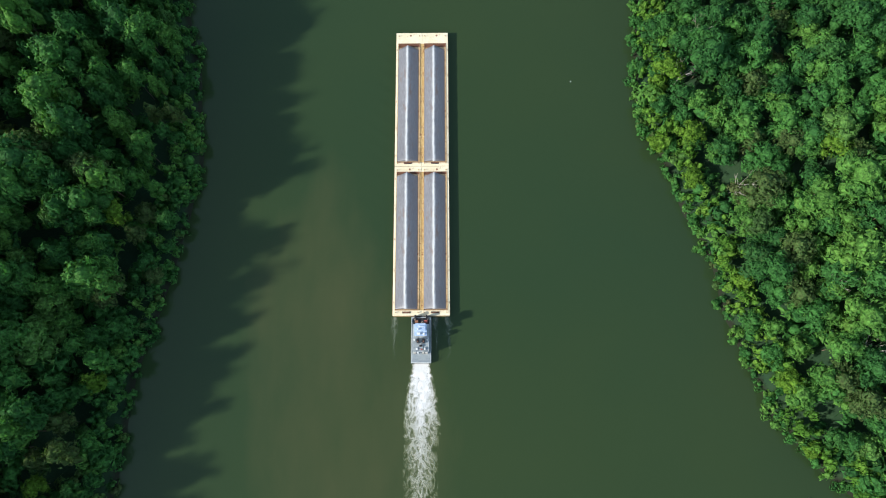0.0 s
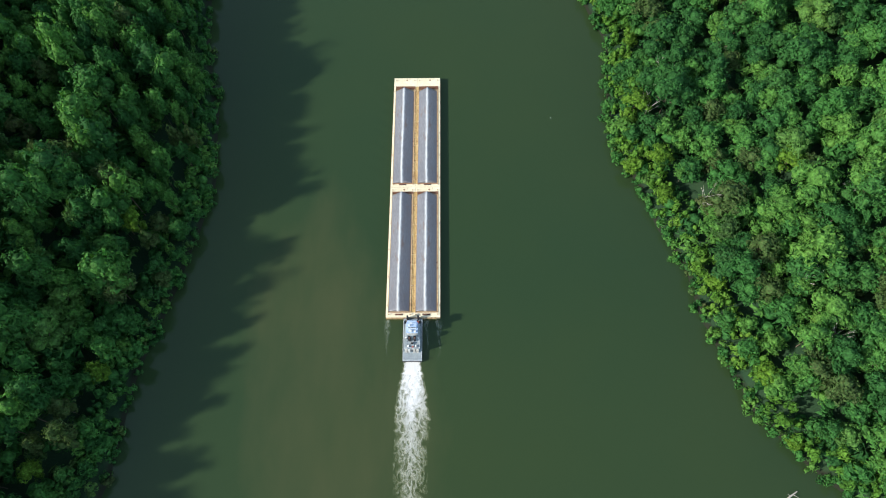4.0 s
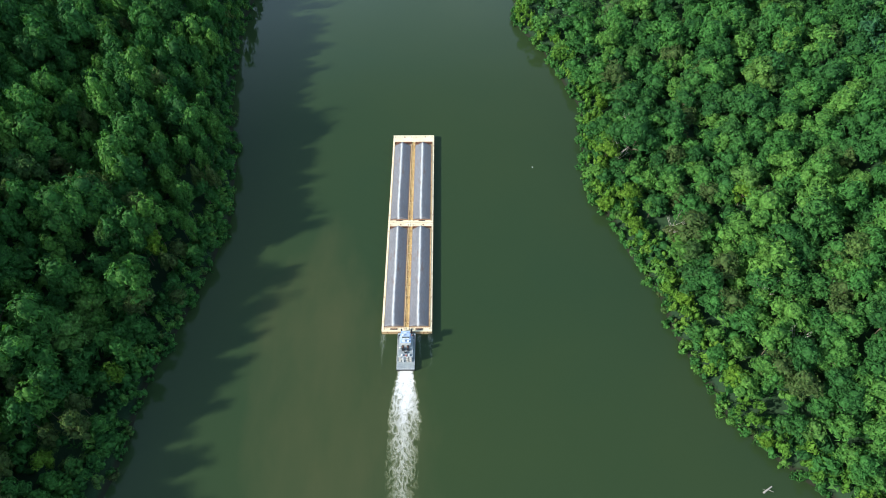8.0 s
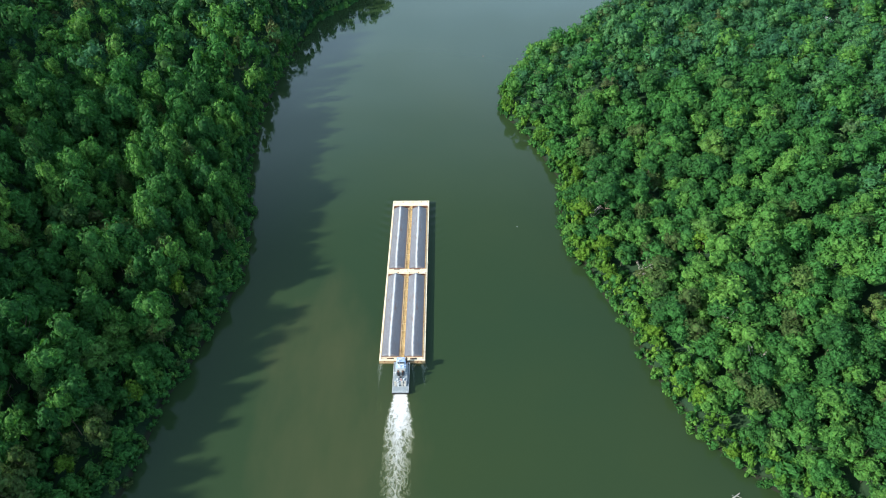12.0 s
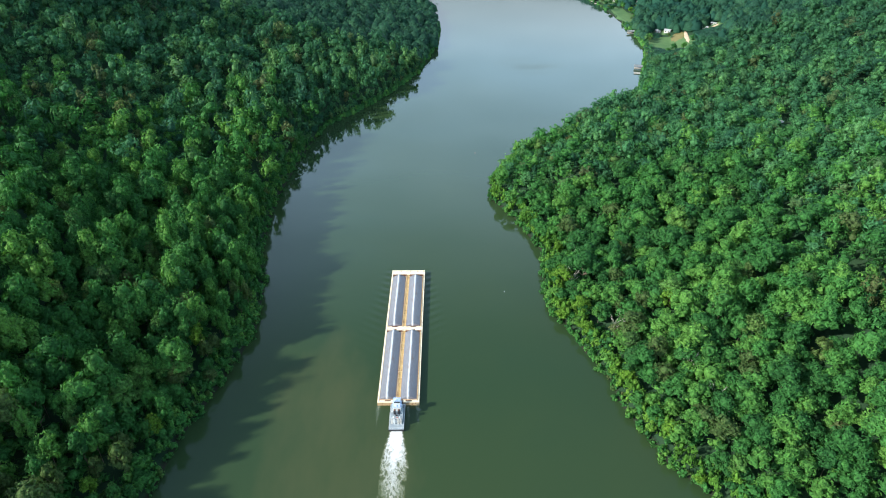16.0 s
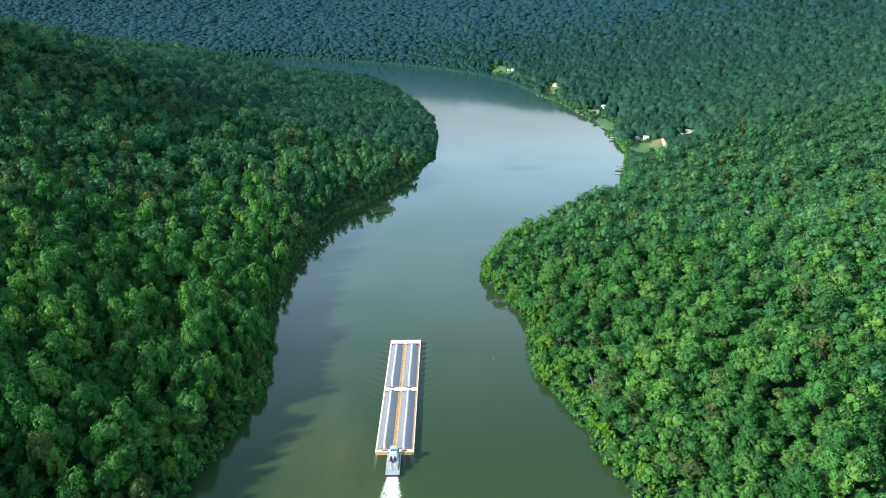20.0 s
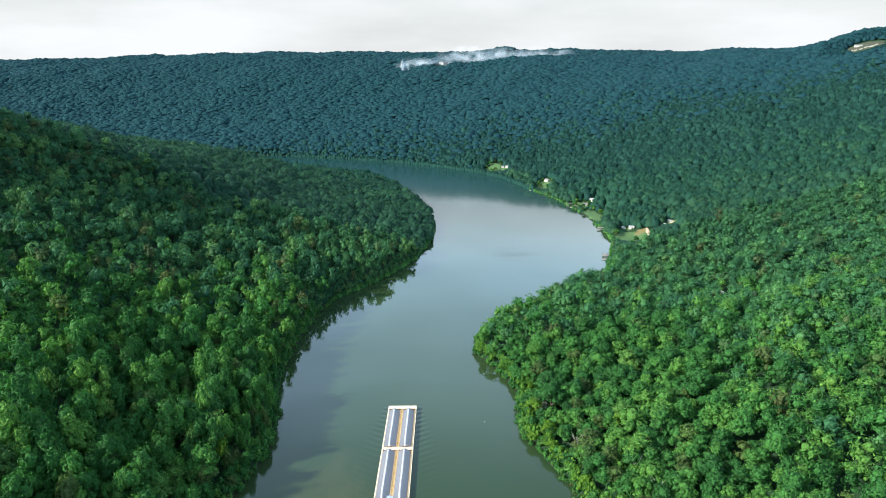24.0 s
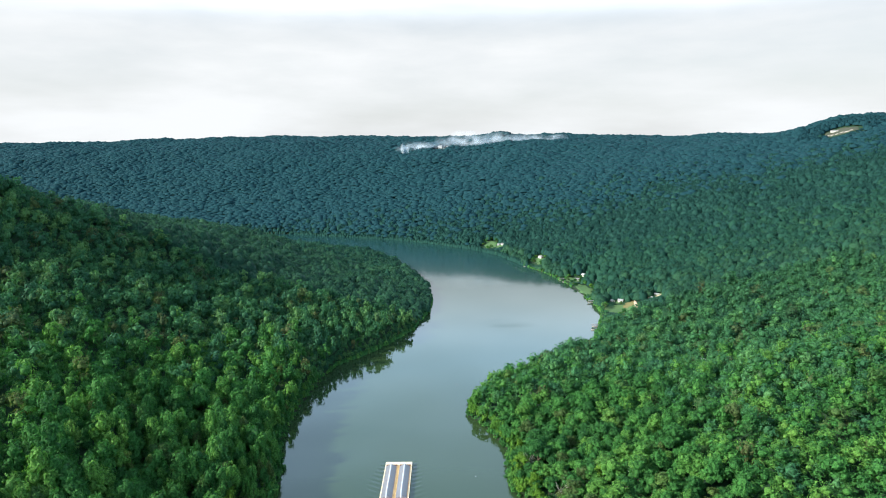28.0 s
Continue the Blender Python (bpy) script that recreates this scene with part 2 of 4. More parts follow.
ROOFWHITE = surface("white_metal_roof", (0.30, 0.31, 0.32), (0.42, 0.42, 0.42), 0.4, 0.45, grain=10, bump=0.05)
SIDING = surface("cream_house_siding", (0.44, 0.42, 0.38), (0.56, 0.53, 0.48), 0.5, 0.7, grain=12, bump=0.1)
PLANK = surface("weathered_dock_boards", (0.30, 0.26, 0.22), (0.42, 0.38, 0.33), 1.0, 0.85, grain=10, bump=0.3)
ROCK = surface("pale_cut_rock", (0.22, 0.19, 0.15), (0.34, 0.30, 0.25), 0.12, 0.9, grain=10, bump=0.6)

GLASS, _n, _l, _b = material("dark_window_glass", 0.06, 0.0, 0.7)
_b.inputs["Base Color"].default_value = (0.02, 0.03, 0.04, 1)

GUST = (122, 553)
WATER, _n, _l, _b = material("murky_green_river_water", 0.022, 0.0, 0.5)
_b.inputs["IOR"].default_value = 1.38
_v = coords(_n, _l)
_col = ramped(_n, _l, noisy(_n, _l, 0.006, 4, 0.5, _v), (0.3, (0.023, 0.047, 0.020)), (0.7, (0.032, 0.053, 0.019)))
# a ragged browner band off one bank that fades upstream
_sx = _n.new("ShaderNodeSeparateXYZ")
_l.new(_v, _sx.inputs[0])
_brown_band = calc(_n, _l, "ADD", calc(_n, _l, "MULTIPLY_ADD", calc(_n, _l, "ABSOLUTE", calc(_n, _l, "ADD", _sx.outputs[0], 36.0)), -0.013, 0.50), calc(_n, _l, "MULTIPLY_ADD", noisy(_n, _l, 0.02, 5, 0.6, coords(_n, _l, (1, 0.35, 1))), 1.9, -0.95))
_brown_band = calc(_n, _l, "SUBTRACT", _brown_band, calc(_n, _l, "MAXIMUM", calc(_n, _l, "MULTIPLY", _sx.outputs[1], 0.010), 0.0))
_brown_band.node.use_clamp = True
_col = mixed(_n, _l, _brown_band, _col, (0.078, 0.080, 0.034))
# upstream the water is rougher, and a teal tint paints haze into it
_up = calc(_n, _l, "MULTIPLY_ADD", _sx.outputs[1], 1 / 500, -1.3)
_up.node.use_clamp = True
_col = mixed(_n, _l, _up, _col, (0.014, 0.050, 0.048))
_l.new(_col, _b.inputs["Base Color"])
_h = mixed(_n, _l, 0.35, noisy(_n, _l, 0.35, 4, 0.6, coords(_n, _l, (1, 2.2, 1))), noisy(_n, _l, 0.05, 3, 0.5, _v))
bumped(_n, _l, _b, _h, 0.05, 0.25)
_gx = calc(_n, _l, "MULTIPLY_ADD", _sx.outputs[0], 1 / 55, -GUST[0] / 55)
_gy = calc(_n, _l, "MULTIPLY_ADD", _sx.outputs[1], 1 / 45, -GUST[1] / 45)
_gr = calc(_n, _l, "SQRT", calc(_n, _l, "ADD", calc(_n, _l, "MULTIPLY", _gx, _gx), calc(_n, _l, "MULTIPLY", _gy, _gy)))
_gust = calc(_n, _l, "SUBTRACT", calc(_n, _l, "MULTIPLY_ADD", noisy(_n, _l, 0.03, 5, 0.6, coords(_n, _l, (0.5, 1.6, 1))), 2.4, -0.2), _gr)
_gust.node.use_clamp = True
_l.new(calc(_n, _l, "MULTIPLY_ADD", _gust, 0.16, calc(_n, _l, "MULTIPLY_ADD", _up, 0.085, 0.022)), _b.inputs["Roughness"])


# ---------------------------------------------------------------- the land
RIGHT_SHORE = [(420, -900), (300, -330), (220, -160), (163, -75), (142, -55), (127, -36), (114, 0), (111, 22), (102, 42), (97, 62), (88, 78),
               (88, 100), (90, 125), (92, 142), (84, 165), (75, 195), (60, 220), (63, 254), (90, 307), (137, 351), (175, 406), (217, 430),
               (240, 480), (262, 550), (281, 620), (285, 690), (279, 760), (270, 860), (248, 970), (218, 1050), (175, 1200), (114, 1308),
               (14, 1415), (-110, 1512), (-280, 1600), (-420, 1664), (-1200, 1900), (-3200, 2100)]
LEFT_SHORE = [(-260, -900), (-170, -330), (-121, -120), (-108, -60), (-105, -20), (-97, 10), (-91, 40), (-88, 63), (-92, 100), (-102, 140),
              (-108, 190), (-109, 230), (-105, 285), (-101, 330), (-92, 375), (-67, 413), (-37, 465), (-8, 540), (11, 640), (15, 730),
              (6, 830), (-22, 950), (-62, 1080), (-112, 1200), (-250, 1300), (-450, 1380), (-1200, 1500), (-3200, 1600)]


def line_distance(px, py, line):
    best = np.full(px.shape, 1e9)
    for (x0, y0), (x1, y1) in zip(line, line[1:]):
        ex, ey = x1 - x0, y1 - y0
        t = np.clip(((px - x0) * ex + (py - y0) * ey) / (ex * ex + ey * ey), 0, 1)
        best = np.minimum(best, np.hypot(px - x0 - t * ex, py - y0 - t * ey))
    return best


def in_river(px, py):
    ring = RIGHT_SHORE + LEFT_SHORE[::-1]
    inside = np.zeros(px.shape, bool)
    for (x0, y0), (x1, y1) in zip(ring, ring[1:] + ring[:1]):
        if y0 != y1:
            inside ^= ((y0 > py) != (y1 > py)) & (px < (x1 - x0) * (py - y0) / (y1 - y0) + x0)
    return inside


def swell(x, y, wave, seed):
    r = np.random.RandomState(seed)
    z = np.zeros(np.shape(x))
    for k in range(7):
        a, w, p = r.uniform(0, 6.28), wave * r.uniform(0.5, 1.6), r.uniform(0, 6.28)
        z = z + np.sin((x * np.cos(a) + y * np.sin(a)) * 6.28 / w + p) / 7
    return z


def land(x, y):
    """Height of the ground and distance from the shore (negative on the river)."""
    x, y = np.asarray(x, float), np.asarray(y, float)
    dl, dr = line_distance(x, y, LEFT_SHORE), line_distance(x, y, RIGHT_SHORE)
    d = np.minimum(dl, dr) * np.where(in_river(x, y), -1, 1)
    p = np.maximum(d, 0)
    brow = 390 - 160 * np.clip((y - 380) / 220, 0, 1)
    rise = 0.345 * np.clip(p - 4, 0, brow) + 0.62 * np.clip(p - brow, 0, 140) + 0.41 * np.maximum(p - brow - 140, 0)
    left = 215 * np.tanh((rise - 10 * (1 - np.exp(-p / 60))) / 215) * (1 - 0.33 * np.clip((y - 380) / 400, 0, 1)) + 54 * np.exp(-((x + 640) ** 2 + (y - 520) ** 2) / 230 ** 2)
    # an unseen peak left of the view, added to shade the upper hillside
    left = left + 232 * np.exp(-(((x + 890) / 205) ** 2 + ((y - 312) / 240) ** 2))
    reach = 850 - 200 * np.clip((950 - x) / 650, 0, 1) * np.clip((y - 1250) / 300, 0, 1)
    right = (338 - 27 * np.clip((950 - x) / 650, 0, 1)) * (1 - np.exp(-(p / reach) ** 1.35)) + 8 * np.minimum(p / 60, 1)
    right = right - 0.022 * np.maximum(p - 1400, 0)
    right = right - 18 * np.exp(-((x - 360) ** 2 + (y - 260) ** 2) / 180 ** 2) * np.minimum(p / 120, 1)
    right = right - np.minimum(p / 30, 1) * (9 * np.exp(-((x - 335) / 60) ** 2 - ((y - 665) / 110) ** 2) + 11 * np.exp(-((x - 300) / 50) ** 2 - ((y - 860) / 90) ** 2))
    right = right + 30 * np.exp(-(((x - 300) / 85) ** 2 + ((y - 2700) / 200) ** 2)) + 18 * np.exp(-((x + 900) ** 2 + (y - 2900) ** 2) / 600 ** 2)
    right = right - 22 * np.clip((x - 500) / 500, 0, 1) * np.clip((p - 700) / 500, 0, 1)
    right = right + 72 * np.exp(-(((x - 1345) / 320) ** 2 + ((y - 1640) / 380) ** 2))
    z = np.where(dl < dr, left, right)
    z = z + np.minimum(p / 90, 1) * (7 * swell(x, y, 190, 3) + 16 * np.minimum(p / 600, 1) * swell(x, y, 520, 5))
    z = np.where(d > 0, np.minimum(0.3 + p * 0.35, 1.4) + np.where(z > 1, z, np.exp(np.minimum(z, 1) - 1)), np.maximum(0.3 + d * 0.4, -4))
    return z, d


def axis(stops):
    out = []
    for (a, b, step) in stops:
        out += list(np.arange(a, b, step))
    return np.array(out + [stops[-1][1]])


def sheet(name, xs, ys, zf, mat):
    gx, gy = np.meshgrid(xs, ys)
    gz = zf(gx, gy)
    nx, ny = len(xs), len(ys)
    i = np.arange(nx * ny).reshape(ny, nx)
    q = np.stack([i[:-1, :-1], i[:-1, 1:], i[1:, 1:], i[1:, :-1]], -1).reshape(-1, 4)
    ob = new(name, mesh_from(name, np.stack([gx, gy, gz], -1).reshape(-1, 3), q, mat))
    ob.data.polygons.foreach_set("use_smooth", np.ones(len(q), bool))
    return ob


def toned(me, values):
    """Gives each point of a crown the tone of its tree."""
    me.attributes.new("tone", "FLOAT", "POINT").data.foreach_set("value", np.asarray(values, np.float32))


def mesh_from(name, verts, faces, mat):
    me = bpy.data.meshes.new(name)
    k = faces.shape[1]
    me.vertices.add(len(verts))
    me.vertices.foreach_set("co", np.asarray(verts, np.float32).ravel())
    me.loops.add(faces.size)
    me.loops.foreach_set("vertex_index", faces.astype(np.int32).ravel())
    me.polygons.add(len(faces))
    me.polygons.foreach_set("loop_start", np.arange(0, faces.size, k, dtype=np.int32))
    me.polygons.foreach_set("loop_total", np.full(len(faces), k, np.int32))
    me.update(calc_edges=True)
    me.materials.append(mat)
    return me


XS = axis([(-4600, -1000, 120), (-1000, -300, 30), (-300, -125, 15), (-125, 420, 4), (420, 1200, 30), (1200, 4600, 120)])
YS = axis([(-1500, -200, 60), (-200, 960, 5), (960, 1700, 15), (1700, 3200, 40), (3200, 4700, 120)])
ground = tagged(sheet("ground", XS, YS, lambda x, y: land(x, y)[0], SOIL), "dark leaf-littered forest floor of a river gorge", "ground", kind="structure")

WX = axis([(-4600, -300, 400), (-300, -60, 10), (-60, 60, 1.5), (60, 500, 20), (500, 4600, 400)])
WY = axis([(-1500, -100, 100), (-100, 150, 1.5), (150, 1900, 40), (1900, 4700, 400)])


def ripples(x, y):
    """The train of small waves that trails from the bows of the tow, and the churned water astern."""
    z = np.zeros(x.shape)
    for sx in (-1, 1):
        u, s = np.abs(x) - 10.6, 119 - y
        out = np.where(np.sign(x) == sx, 1.0, 0.0) * (u > 0) * (s > -4)
        reach = 2 + 0.17 * np.maximum(s, 0)
        env = out * np.exp(-((u - reach * 0.6) / (0.55 * reach + 1)) ** 2) * np.exp(-np.maximum(s, 0) / 50)
        z = z + (0.13 if sx < 0 else 0.10) * env * np.sin(6.28 * (u * 0.55 + s * 0.83) / 5.6)
    stern = np.exp(-(x / 9) ** 2) * np.exp(-np.maximum(-20 - y, 0) / 50) * (y < -19)
    z = z + stern * 0.10 * (np.sin(x * 2.1 + 1.7 * np.sin(y * 0.9)) + np.sin(y * 1.7 + 2 * np.sin(x * 0.8)))
    return z


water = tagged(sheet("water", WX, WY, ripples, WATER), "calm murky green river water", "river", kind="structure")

# ---------------------------------------------------------------- building helpers


def part(name, bm, mat, parent=None, label=""):
    me = bpy.data.meshes.new(name)
    bm.to_mesh(me)
    bm.free()
    me.materials.append(mat)
    ob = new(name, me)
    if parent is not None:
        ob.parent = parent
    return tagged(ob, label)


def empty(name, label, category, group="", at=None):
    ob = new(name)
    ob.empty_display_size = 0.5
    if at is not None:
        ob.matrix_world = at
    return tagged(ob, label, category, group)


def box(bm, x0, x1, y0, y1, z0, z1, bevel=0.0):
    m = Matrix.LocRotScale(((x0 + x1) / 2, (y0 + y1) / 2, (z0 + z1) / 2), None, (x1 - x0, y1 - y0, z1 - z0))
    v = bmesh.ops.create_cube(bm, size=1.0, matrix=m)["verts"]
    if bevel:
        e = list({e for k in v for e in k.link_edges})
        bmesh.ops.bevel(bm, geom=e, offset=bevel, segments=1, affect="EDGES")
    return bm


def tube(bm, p, q, r0, r1=None, sides=8):
    p, q = Vector(p), Vector(q)
    m = Matrix.Translation((p + q) / 2) @ (q - p).to_track_quat("Z", "Y").to_matrix().to_4x4()
    bmesh.ops.create_cone(bm, cap_ends=True, segments=sides, radius1=r0, radius2=r0 if r1 is None else r1, depth=(q - p).length, matrix=m)
    return bm


def B():
    return bmesh.new()


def loft(rows, closed=False):
    """A skin over rows of points, all of one length."""
    bm = B()
    vs = [[bm.verts.new(p) for p in r] for r in rows]
    for a, b in zip(vs, vs[1:]):
        n = len(a)
        for i in range(n if closed else n - 1):
            bm.faces.new((a[i], a[(i + 1) % n], b[(i + 1) % n], b[i]))
    return bm, vs

# ---------------------------------------------------------------- trees
_t = (1 + 5 ** 0.5) / 2
ICO_V = np.array([(-1, _t, 0), (1, _t, 0), (-1, -_t, 0), (1, -_t, 0), (0, -1, _t), (0, 1, _t), (0, -1, -_t), (0, 1, -_t), (_t, 0, -1), (_t, 0, 1), (-_t, 0, -1), (-_t, 0, 1)]) / 1.902
ICO_F = np.array([(0, 11, 5), (0, 5, 1), (0, 1, 7), (0, 7, 10), (0, 10, 11), (1, 5, 9), (5, 11, 4), (11, 10, 2), (10, 7, 6), (7, 1, 8),
                  (3, 9, 4), (3, 4, 2), (3, 2, 6), (3, 6, 8), (3, 8, 9), (4, 9, 5), (2, 4, 11), (6, 2, 10), (8, 6, 7), (9, 8, 1)])


PUFF_F = np.array([f for k in range(5) for f in ((k, (k + 1) % 5, 5 + k), ((k + 1) % 5, 5 + (k + 1) % 5, 5 + k), (5 + k, 5 + (k + 1) % 5, 10))])


def rosette(outer, inner):
    """A ragged tuft: leaf sprays that fan out in two tiers round a raised middle. Rows of three points."""
    tri = []
    for m, base, zb, w, tip, zt, t in ((outer, 0.45, 0.42, 0.75, 1.0, -0.22, 0.0), (inner, 0.10, 0.80, 1.1, 0.72, 0.50, 0.4)):
        for k in range(m):
            g = 6.2832 * k / m + t
            tri.append([(base * math.cos(g - w), base * math.sin(g - w), zb), (base * math.cos(g + w), base * math.sin(g + w), zb), (tip * math.cos(g), tip * math.sin(g), zt)])
    return np.array(tri)


def across_to(n, r):
    """Two directions square to each row of n, turned at random."""
    side = np.cross(n, r.normal(size=n.shape))
    side /= np.linalg.norm(side, axis=1)[:, None]
    return side, np.cross(n, side)


def crown(seed, lobes, puffs, size, sprays=0, spray=0.1, low=0.42, high=0.76, spread=1.0, squash=0.30, down=0.30, tuft=(6, 4)):
    """A crown of unit height above its foot and unit radius: a few boughs, billows of foliage on their skins, and loose sprays of leaves. Triangles."""
    r = np.random.RandomState(seed)
    flat = np.array([1.0, 1.0, squash])
    cs, rs = [], []
    for k in range(lobes):
        a = 6.28 * k / max(lobes - 1, 1) + r.uniform(-0.6, 0.6)
        q = r.uniform(0.36, 0.64) * spread if k else r.uniform(0, 0.12)
        s = r.uniform(0.30, 0.50) if k else 0.58
        cs.append((q * math.cos(a), q * math.sin(a), r.uniform(low, high - 0.06) if k else high))
        rs.append(s * flat * (1, 1, r.uniform(0.85, 1.25)))
    cs, rs = np.array(cs), np.array(rs)
    V, F, n0 = [], [], 0
    for c, rad in zip(cs, rs):
        V.append(ICO_V * r.uniform(*((0.66, 0.90) if puffs > 50 else (0.52, 0.78)), (12, 1)) * rad + c)
        F.append(ICO_F + n0)
        n0 += 12

    def on_skin(count, lift):
        w = rs[:, 0] ** 2
        pick = r.choice(lobes, count, p=w / w.sum())
        n = r.normal(size=(count, 3))
        n[:, 2] = np.abs(n[:, 2]) * (1 + down) - down
        n /= np.linalg.norm(n, axis=1)[:, None]
        return n, cs[pick] + n * rs[pick] * r.uniform(0.80, lift, (count, 1))

    n, p = on_skin(puffs, 1.06)
    n = n + (0, 0, 0.35) + r.normal(scale=0.25, size=n.shape)
    n /= np.linalg.norm(n, axis=1)[:, None]
    u, v = across_to(n, r)
    s = size * r.uniform(0.55, 1.35, (puffs, 1, 1))
    tris = rosette(*tuft)
    k = len(tris)
    shape = tris[None] * r.uniform(0.65, 1.40, (puffs, k, 1, 1)) + r.normal(scale=0.10, size=(puffs, k, 3, 3))
    pts = sum(shape[..., i:i + 1] * d[:, None, None] for i, d in enumerate((u, v, n))) * s[..., None]
    V.append((p[:, None, None] + pts * flat).reshape(-1, 3))
    F.append(n0 + np.arange(puffs * k * 3).reshape(-1, 3))
    n0 += puffs * k * 3
    if sprays:
        n, p = on_skin(sprays, 1.30)
        up = n + r.normal(scale=0.5, size=n.shape)
        up /= np.linalg.norm(up, axis=1)[:, None]
        side, fore = across_to(up, r)
        s = spray * r.uniform(0.6, 1.4, (sprays, 1))
        tri = [p - side * s * 0.6 * flat, p + side * s * 0.6 * flat, p + (fore + 0.25 * up) * s * 1.25 * flat]
        V.append(np.stack(tri, 1).reshape(-1, 3))
        F.append(n0 + 3 * np.arange(sprays)[:, None] + np.array([[0, 1, 2]]))
    return np.concatenate(V), np.concatenate(F)


NEAR = [crown(10 + k, 6 + k % 3, 74, 0.22, 60, 0.10) for k in range(10)]
LOW = [crown(90 + k, 3, 9, 0.36, 0, 0.24, 0.2, 0.6, squash=0.5, down=0.5, tuft=(5, 3)) for k in range(5)]
HILL = [crown(130 + k, 3, 32, 0.25, 0, 0.18, 0.36, 0.74, 0.95, 0.30, 0.5, (4, 2)) for k in range(8)]
MIDDLE = [crown(30 + k, 4, 42, 0.225, 0, 0.18, 0.36, 0.74, 1.0, 0.34, 0.5, (4, 2)) for k in range(8)]


def dome(seed, tufts=0, foot=0.08, tuft=(4, 2)):
    """A far crown: an uneven dome that comes down to the undergrowth, with a few ragged tufts on it."""
    r = np.random.RandomState(seed)
    v = [np.array([(q * math.cos(6.2832 * k / 5 + t) * r.uniform(0.72, 1.15), q * math.sin(6.2832 * k / 5 + t) * r.uniform(0.72, 1.15), z * r.uniform(0.92, 1.06))
                   for q, z, t in ((1.0, foot, 0.0), (0.78, 0.58 + 0.35 * foot, 0.6)) for k in range(5)] + [(r.uniform(-0.35, 0.35), r.uniform(-0.35, 0.35), 0.95)])]
    f = [PUFF_F]
    for k in range(tufts):
        g, q = 6.2832 * (k + r.uniform(-0.3, 0.3)) / tufts, r.uniform(0.35, 0.70)
        size = r.uniform(0.28, 0.44)
        tri = rosette(*tuft)
        tri = tri * r.uniform(0.7, 1.35, (len(tri), 1, 1)) * (size, size, size * 0.40) + (q * math.cos(g), q * math.sin(g), r.uniform(0.60, 0.90))
        v.append(tri.reshape(-1, 3))
        f.append(11 + 3 * len(tri) * k + np.arange(3 * len(tri)).reshape(-1, 3))
    return np.concatenate(v), np.concatenate(f)


FAR = [dome(50 + k, 5, 0.12) for k in range(10)]
FARTHEST = [dome(70 + k, 0, 0.50) for k in range(12)]


def forest(name, spots, shapes, mat, label, seed):
    """Many crowns in one mesh. spots: rows of x, y, foot, radius, height."""
    r = np.random.RandomState(seed)
    V, F, W, n0 = [], [], [], 0
    which = r.randint(0, len(shapes), len(spots))
    for k, (v, f) in enumerate(shapes):
        s = spots[which == k]
        if not len(s):
            continue
        a = r.uniform(0, 6.28, len(s))
        c, si = np.cos(a)[:, None], np.sin(a)[:, None]
        x = (v[:, 0] * c - v[:, 1] * si) * s[:, 3:4] + s[:, 0:1]
        y = (v[:, 0] * si + v[:, 1] * c) * s[:, 3:4] + s[:, 1:2]
        z = v[:, 2] * s[:, 4:5] + s[:, 2:3]
        V.append(np.stack([x, y, z], -1).reshape(-1, 3))
        F.append((f[None] + (n0 + len(v) * np.arange(len(s)))[:, None, None]).reshape(-1, 3))
        W.append(np.repeat(r.uniform(0, 1, len(s)), len(v)))
        n0 += len(v) * len(s)
    ob = new(name, mesh_from(name, np.concatenate(V), np.concatenate(F), mat))
    toned(ob.data, np.concatenate(W))
    ob.data.polygons.foreach_set("use_smooth", np.full(len(ob.data.polygons), True))
    return tagged(ob, label, "forest", kind="stuff")


CLEARINGS = [(318, 638, 31, 40), (290, 792, 20, 56), (286, 886, 20, 30), (246, 1070, 20, 38), (158, 1314, 24, 44), (183, 1278, 14, 14),
             (322, 320, 5, 5), (1170, 1556, 52, 46), (40, 2432, 40, 24), (-158, 2590, 16, 14), (438, 2587, 14, 12), (372, 656, 18, 7), (320, 690, 14, 9), (310, 904, 8, 9), (322, 848, 7, 8)]


def open_ground(x, y):
    hit = np.zeros(np.shape(x), bool)
    for cx, cy, rx, ry in CLEARINGS:
        hit |= ((x - cx) / rx) ** 2 + ((y - cy) / ry) ** 2 < 1
    return hit


